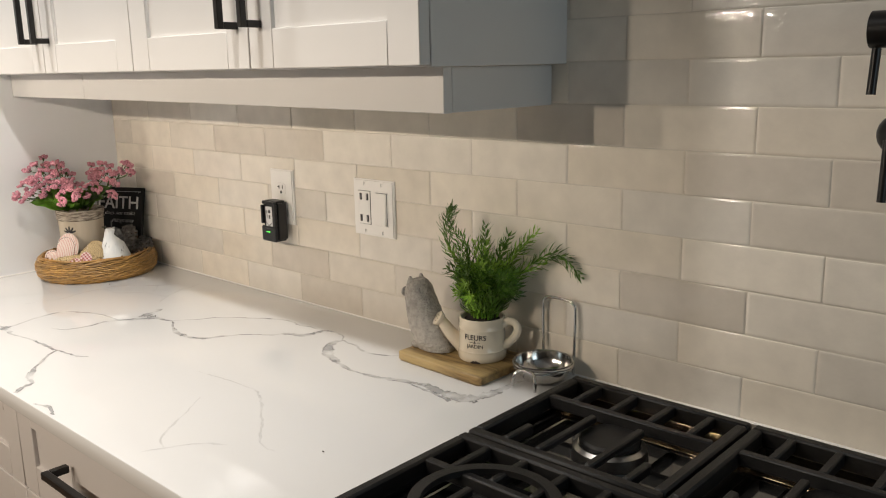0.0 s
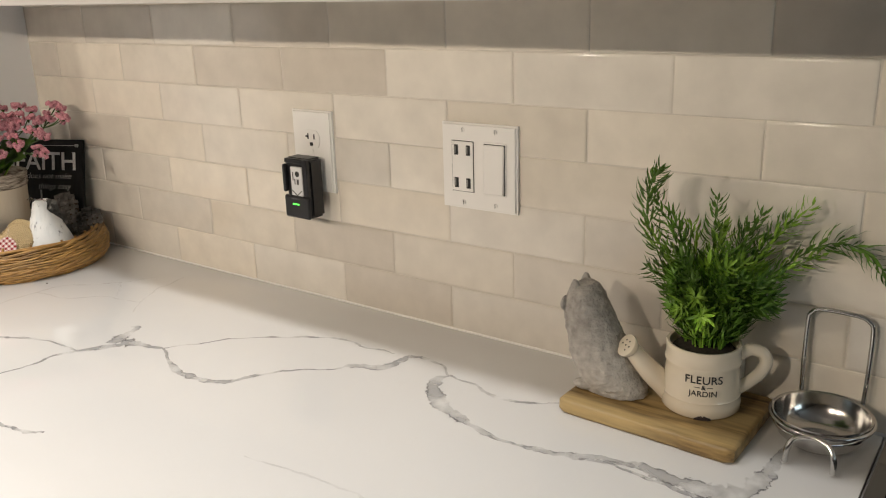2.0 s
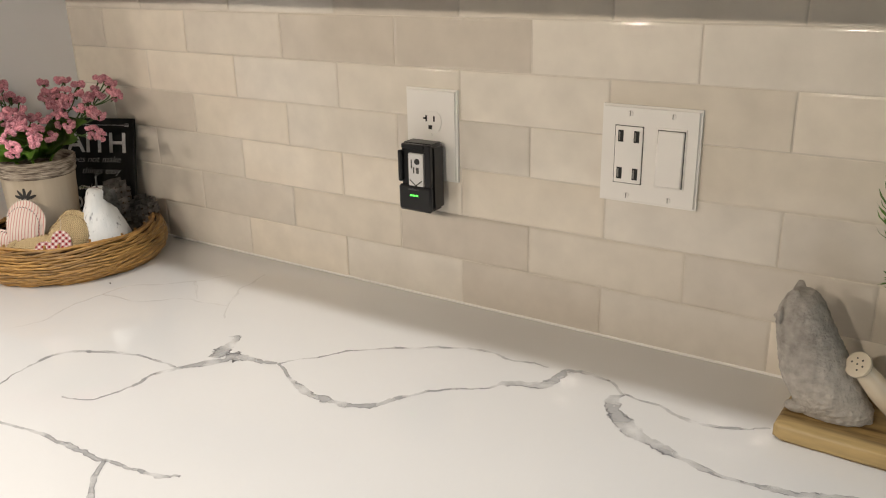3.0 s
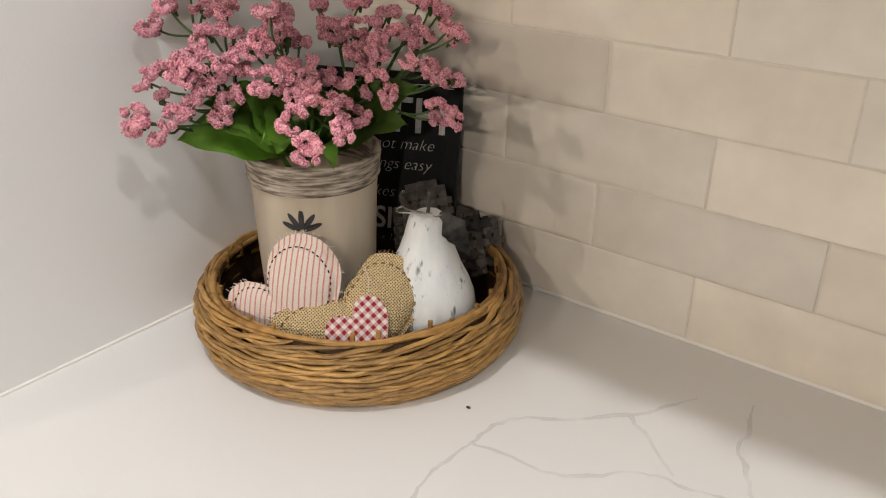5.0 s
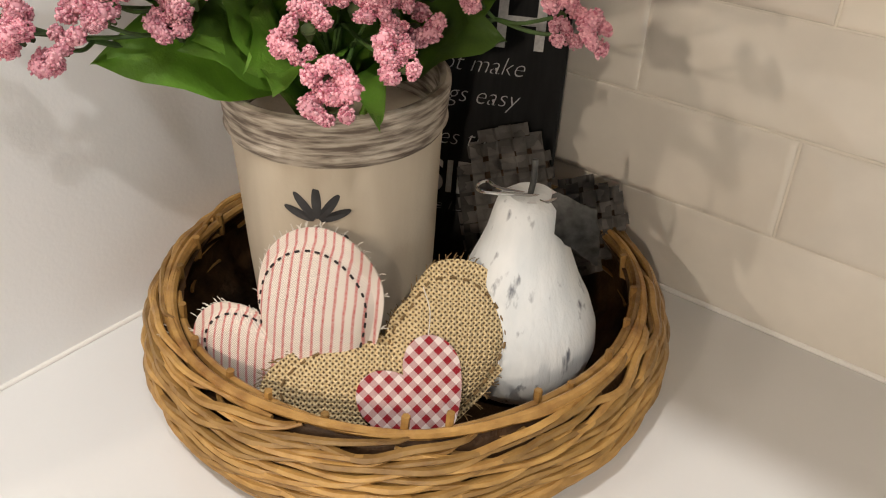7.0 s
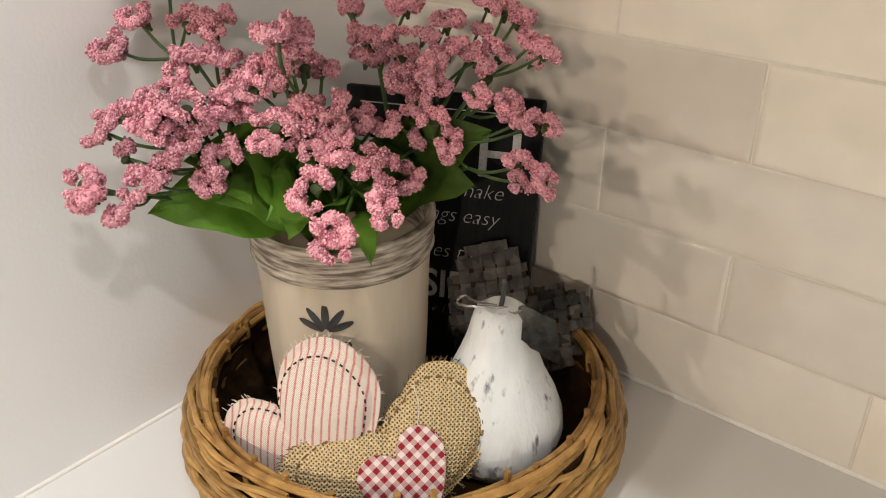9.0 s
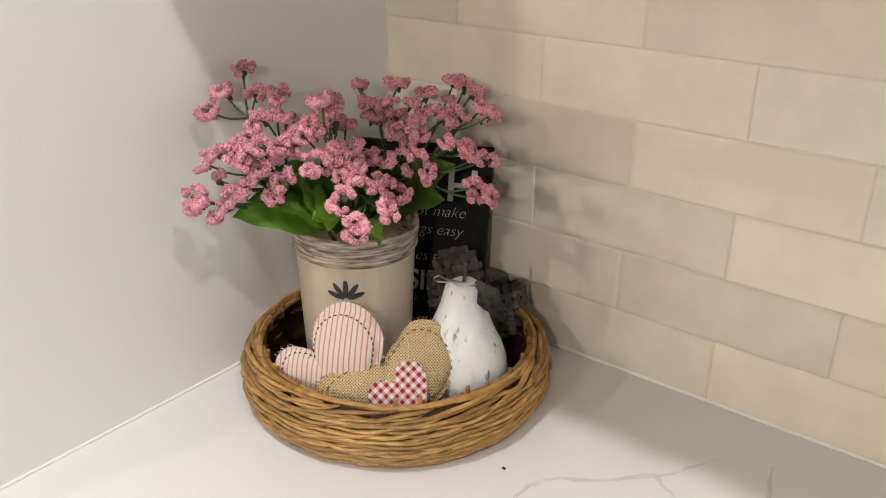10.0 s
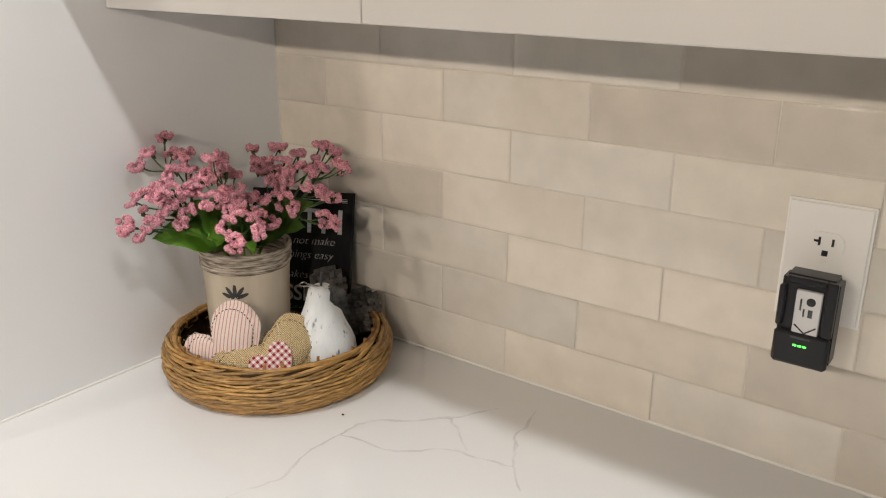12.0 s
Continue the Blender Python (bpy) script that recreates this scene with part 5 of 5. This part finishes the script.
lettering("things easy", 0.0165, 0.028, 0.1130, 0.32)
lettering("it makes them", 0.0165, 0.026, 0.0840, 0.32)
lettering("POSSIBLE", 0.031, 0.018, 0.0515, wide=0.118)
lettering("Luke 1:37", 0.010, 0.052, 0.0385, 0.32)
bm = bmesh.new()
ya = 0.1975
box(bm, edge - 0.14, edge - 0.008, ya - 0.0004, ya + 0.0004, 0.0001, 0.0004)
for s in (-1, 1):
    box(bm, edge - 0.016, edge - 0.008, ya + s * 0.0022 - 0.0004, ya + s * 0.0022 + 0.0004, 0.0001, 0.0004)
part("arrow", bm, "chalk", sign, smooth=False)


# ---- hearts ----
half = [(0.0, 0.42), (0.12, 0.60), (0.34, 0.77), (0.60, 0.80), (0.83, 0.68), (0.97, 0.42), (0.97, 0.10), (0.82, -0.22), (0.50, -0.62), (0.0, -1.0)]


def heart_outline(n=44, turn=0.0, size=1.0, tail=1.0, right=1.0, left=1.0, flat=1.0, slope=0.0):
    r = smooth_path([(x, y if y > 0 else y * tail, 0) for x, y in half], n)
    pts = [Vector((p.x * right, p.y - slope * max(0.0, 1 - abs(p.x - 0.27) / 0.27) * (p.y > 0.3), 0)) for p in r] + [Vector((-p.x * left, min(p.y, 0.42 + (p.y - 0.42) * flat), 0)) for p in r[-2:0:-1]]
    m = Matrix.Rotation(radians(turn), 3, "Z")
    return [m @ (p * size) for p in pts]


def heart_frame(place, lean, turn_z=0.0):
    """Local x to the viewer's right, y up the heart, z out of its face."""
    u = Vector((0.727, 0.687, 0))
    if turn_z:
        u = Matrix.Rotation(radians(turn_z), 3, "Z") @ u
    f = Vector((u.y, -u.x, 0))
    n = (f * math.cos(radians(lean)) + Vector((0, 0, math.sin(radians(lean))))).normalized()
    v = n.cross(u)
    m = Matrix((u, v, n)).transposed().to_4x4()
    m.translation = place
    return m


def pillow(outline, thick, flange=0.9, power=0.55):
    steps = (1.0, 0.97, flange, 0.82, 0.7, 0.55, 0.38, 0.2, 0.06)
    def z(s):
        return 0.0008 + thick * (max(0.0, 1 - (s / flange) ** 2.2)) ** power if s < flange else 0.0008
    front = [[p * s + Vector((0, 0, z(s) + 0.0006 * noise.noise(p * s * 90))) for p in outline] for s in steps]
    back = [[p * s + Vector((0, 0, -z(s))) for p in outline] for s in steps]
    return skin(bmesh.new(), back[::-1] + front), z


def stitches(outline, zf, s, mat, parent, dash=0.0032, gap=0.0026, r=0.0005, name="stitching"):
    bm = bmesh.new()
    ring = [p * s + Vector((0, 0, zf(s) + 0.0004)) for p in outline]
    acc, on = 0.0, []
    for a, b in zip(ring, ring[1:] + ring[:1]):
        n = max(1, int((b - a).length / 0.0006))
        for i in range(n):
            p = a.lerp(b, i / n)
            acc += (b - a).length / n
            if acc % (dash + gap) < dash:
                on.append(p)
            else:
                if len(on) > 2:
                    tube(bm, [on[0], on[len(on) // 2] + Vector((0, 0, 0.0003)), on[-1]], r, 5)
                on = []
    return part(name, bm, mat, parent)


def frayed(outline, count, length, mat, parent, rng, lo=0, hi=None, r=0.00022):
    bm = bmesh.new()
    hi = hi or len(outline)
    for k in range(count):
        i = rng.randrange(lo, hi) % len(outline)
        p = outline[i]
        d = p.normalized()
        d = (d + Vector((rng.uniform(-0.6, 0.6), rng.uniform(-0.6, 0.6), rng.uniform(-0.3, 0.3)))).normalized()
        ln = length * (0.4 + rng.random())
        tube(bm, [p * 0.985, p + d * ln * 0.5, p + d * ln + Vector((0, -0.15 * ln, 0))], r, 4)
    return part("frayed_edge", bm, mat, parent)


rng = random.Random(8)
red = thing("striped_heart", (0, 0, 0), "stuffed fabric heart with red and cream stripes", "ornament")
red.matrix_basis = heart_frame((-0.8712, -0.2488, 0.9635), 20, -17)
ol = heart_outline(44, 42, 0.0640, 0.62, 1.02, 0.70, 0.75, 0.0)
bm, zf = pillow(ol, 0.011)
part("cushion", bm, "stripe", red)
stitches(ol, zf, 0.84, "thread", red, 0.003, 0.0022, 0.0006)
frayed(ol, 130, 0.0035, "white_thread", red, rng)
frayed(ol, 16, 0.017, "white_thread", red, rng, 60, 66, 0.0003)

jute = thing("burlap_heart", (0, 0, 0), "stuffed burlap heart with red gingham patch", "ornament")
jute.matrix_basis = heart_frame((-0.8195, -0.2205, 0.9540), 32, 6.8)
ol = heart_outline(44, 17, 0.065, 0.52, 1.06, 1.06, 0.45, 0.10)
bm, zf = pillow(ol, 0.012)
part("cushion", bm, "burlap", jute)
stitches(ol, zf, 0.86, "jute", jute, 0.004, 0.003, 0.0007)
frayed(ol, 200, 0.0035, "jute", jute, rng)
g_ol = heart_outline(24, 35 - 42, 0.028)
bm = bmesh.new()
skin(bm, [[p * s + Vector((0, 0, z)) for p in g_ol] for s, z in ((1.0, -0.0002), (1.0, 0.0006), (0.5, 0.0012), (0.05, 0.0014))])
patch = part("gingham_patch", bm, "gingham", jute, "red and white gingham patch")
patch.matrix_basis = pose(0.004, -0.002, 0.0136, 0, 0, 38)
part("thread_loop", tube(bmesh.new(), smooth_path([(0.012, 0.026, 0.0135), (0.014, 0.038, 0.0125), (0.012, 0.05, 0.0105)], 10), 0.0003, 5), "white_thread", jute)

rat = thing("chipwood_heart", (0, 0, 0), "grey woven chipwood heart behind the pear", "ornament")
rat.matrix_basis = heart_frame((-0.848, -0.066, 0.971), 24, -8)
SIZE = 0.058
ol = heart_outline(30, -32, SIZE)
bm, zf = pillow([p * 0.9 for p in ol], 0.0095, 0.98)
part("core", bm, "wicker_shade", rat)


def puff(x, y):
    """Height of the woven face over the heart's plane; below zero outside it."""
    a = math.atan2(y, x)
    best = min(ol, key=lambda p: abs((math.atan2(p.y, p.x) - a + math.pi) % (2 * math.pi) - math.pi))
    s = math.hypot(x, y) / best.length
    return -1 if s > 1 else 0.0115 * (1 - s ** 2.2) ** 0.55


def weave(direction, step):
    c, sn = math.cos(direction), math.sin(direction)
    for k in range(-6, 7):
        off = k * step + rng.uniform(-0.0012, 0.0012)
        width = step * rng.uniform(0.62, 0.92)
        runs, run = [], []
        for i in range(-40, 41):
            t = i * SIZE * 1.1 / 40
            x, y = c * t - sn * off, sn * t + c * off
            z = puff(x, y)
            if z < 0:
                if len(run) > 4:
                    runs.append(run)
                run = []
            else:
                lift = 0.0011 * (1 if (int(math.floor(t / step + 50.5)) + k) % 2 else -1)
                run.append(Vector((x, y, z + lift)))
        if len(run) > 4:
            runs.append(run)
        for run in runs:
            bm = bmesh.new()
            s = Vector((-sn, c, 0)) * width / 2
            skin(bm, [[p - s - Vector((0, 0, 0.0003)), p + s - Vector((0, 0, 0.0003)), p + s + Vector((0, 0, 0.0004)), p - s + Vector((0, 0, 0.0004))] for p in run])
            part("strip", bm, "rattan", rat)


weave(radians(13), 0.0094)
weave(radians(100), 0.0094)

# ---- pear ----
pear = thing("painted_pear", (-0.805, -0.141, FLOOR), "white distressed painted wooden pear with metal leaf", "ornament")
bm = lathe(bmesh.new(), [(0.002, 0.0004), (0.021, 0.0), (0.0345, 0.007), (0.0415, 0.018), (0.0442, 0.031), (0.0425, 0.044), (0.0372, 0.058), (0.0305, 0.072), (0.0248, 0.086), (0.0208, 0.098), (0.0182, 0.109), (0.0160, 0.1165), (0.011, 0.1205), (0.002, 0.1200)], 64)
for v in bm.verts:
    v.co += v.co.normalized() * (0.0014 * noise.noise(v.co * 32) + 0.0005 * noise.noise(v.co * 110))
part("fruit", bm, "pear", pear)
part("stalk", tube(bmesh.new(), smooth_path([(0, 0, 0.118), (0.001, 0.001, 0.129), (0.0, 0.002, 0.1385)], 8), 0.0016, 8), "zinc", pear, "twisted metal stalk")
part("wire_curl", tube(bmesh.new(), smooth_path([(0.006, 0.004, 0.119), (-0.004, -0.008, 0.1215), (-0.018, -0.016, 0.121), (-0.0235, -0.013, 0.1215), (-0.021, -0.008, 0.123), (-0.014, -0.008, 0.1215), (-0.002, 0.0, 0.119), (0.010, -0.002, 0.1195), (0.014, 0.006, 0.121)], 40), 0.0009, 7), "chrome", pear, "curled wire round the stalk")
leaf_bm = bmesh.new()
rows = []
a, b = Vector((0.012, 0.004, 0.123)), Vector((0.035, 0.016, 0.083))
side = Vector((0.70, 0.55, 0.45)).normalized()
face = (b - a).cross(side).normalized()
for i in range(14):
    u = i / 13
    w = 0.0125 * min(u * 3.2 + 0.12, (1.0 - u) * 1.45 + 0.03, 1.0) * (1 + 0.08 * math.sin(u * 26))
    p = a.lerp(b, u) + Vector((0.55, -0.55, 0.25)) * 0.010 * math.sin(math.pi * u)
    rows.append([p + side * w * f + face * 0.12 * w * abs(f) for f in (-1, -0.5, 0, 0.5, 1)])
skin(leaf_bm, rows, closed=False)
bmesh.ops.solidify(leaf_bm, geom=leaf_bm.faces[:], thickness=0.0006)
part("leaf", leaf_bm, "zinc", pear, "grey metal leaf")


# ---- backsplash tiles, one by one ----
TW, TH = 0.205, 0.065
tile_cache = {}


def tile_mesh(w, kind):
    """A glazed tile with a slightly bowed, uneven face and soft edges; it faces -y."""
    key = (round(w, 3), kind)
    if key not in tile_cache:
        g = random.Random(kind * 31 + 7)
        nx, nz, h, inset = 5, 4, TH - 0.0012, 0.0011
        bm = bmesh.new()
        grid = []
        for i in range(nx):
            col = []
            for j in range(nz):
                x = -w / 2 + inset + (w - 2 * inset) * (0.0, 0.02, 0.5, 0.98, 1.0)[i]
                z = -h / 2 + inset + (h - 2 * inset) * (0.0, 0.05, 0.95, 1.0)[j]
                col.append(bm.verts.new((x, g.uniform(-0.0002, 0.0002) + (0.00015 if i in (0, nx - 1) or j in (0, nz - 1) else 0.0), z)))
            grid.append(col)
        for i in range(nx - 1):
            for j in range(nz - 1):
                bm.faces.new((grid[i][j], grid[i + 1][j], grid[i + 1][j + 1], grid[i][j + 1]))
        loop = [grid[i][0] for i in range(nx)] + [grid[-1][j] for j in range(1, nz)] + [grid[i][-1] for i in range(nx - 2, -1, -1)] + [grid[0][j] for j in range(nz - 2, 0, -1)]
        prev = loop
        for y, grow in ((0.0005, 0.0007), (0.0012, inset), (0.0055, inset)):
            ring = []
            for v in loop:
                sx = (abs(v.co.x) + grow) * math.copysign(1, v.co.x) if abs(abs(v.co.x) - (w / 2 - inset)) < 1e-5 else v.co.x
                sz = (abs(v.co.z) + grow) * math.copysign(1, v.co.z) if abs(abs(v.co.z) - (h / 2 - inset)) < 1e-5 else v.co.z
                ring.append(bm.verts.new((sx, y, sz)))
            for k in range(len(loop)):
                q = (k + 1) % len(loop)
                bm.faces.new((prev[k], prev[q], ring[q], ring[k]))
            prev = ring
        tile_cache[key] = mesh_of("tile", bm, "tile", True, 50)
    return tile_cache[key]


rng = random.Random(21)
for row in range(14):
    z = TOP + TH * (row + 0.5)
    start = 0.0 if row % 2 == 0 else 0.5
    k = -6
    while True:
        x0, x1 = (start + k) * TW, (start + k + 1) * TW
        k += 1
        if x1 < WALL_X + 0.01:
            continue
        if x0 > 1.8:
            break
        if row > 7 and x1 < 0.45:
            continue
        x0 = max(x0, WALL_X + 0.002)
        w = x1 - x0 - 0.0013
        ob = part("tile", tile_mesh(w, rng.randrange(6)), "tile", wall_north)
        ob.location = ((x0 + x1) / 2, rng.uniform(-0.0004, 0.0004), z + rng.uniform(-0.0003, 0.0003) + (0.0006 if row == 0 else 0))
        ob.rotation_euler = (radians(rng.uniform(-0.35, 0.35)), 0, radians(rng.uniform(-0.2, 0.2)))
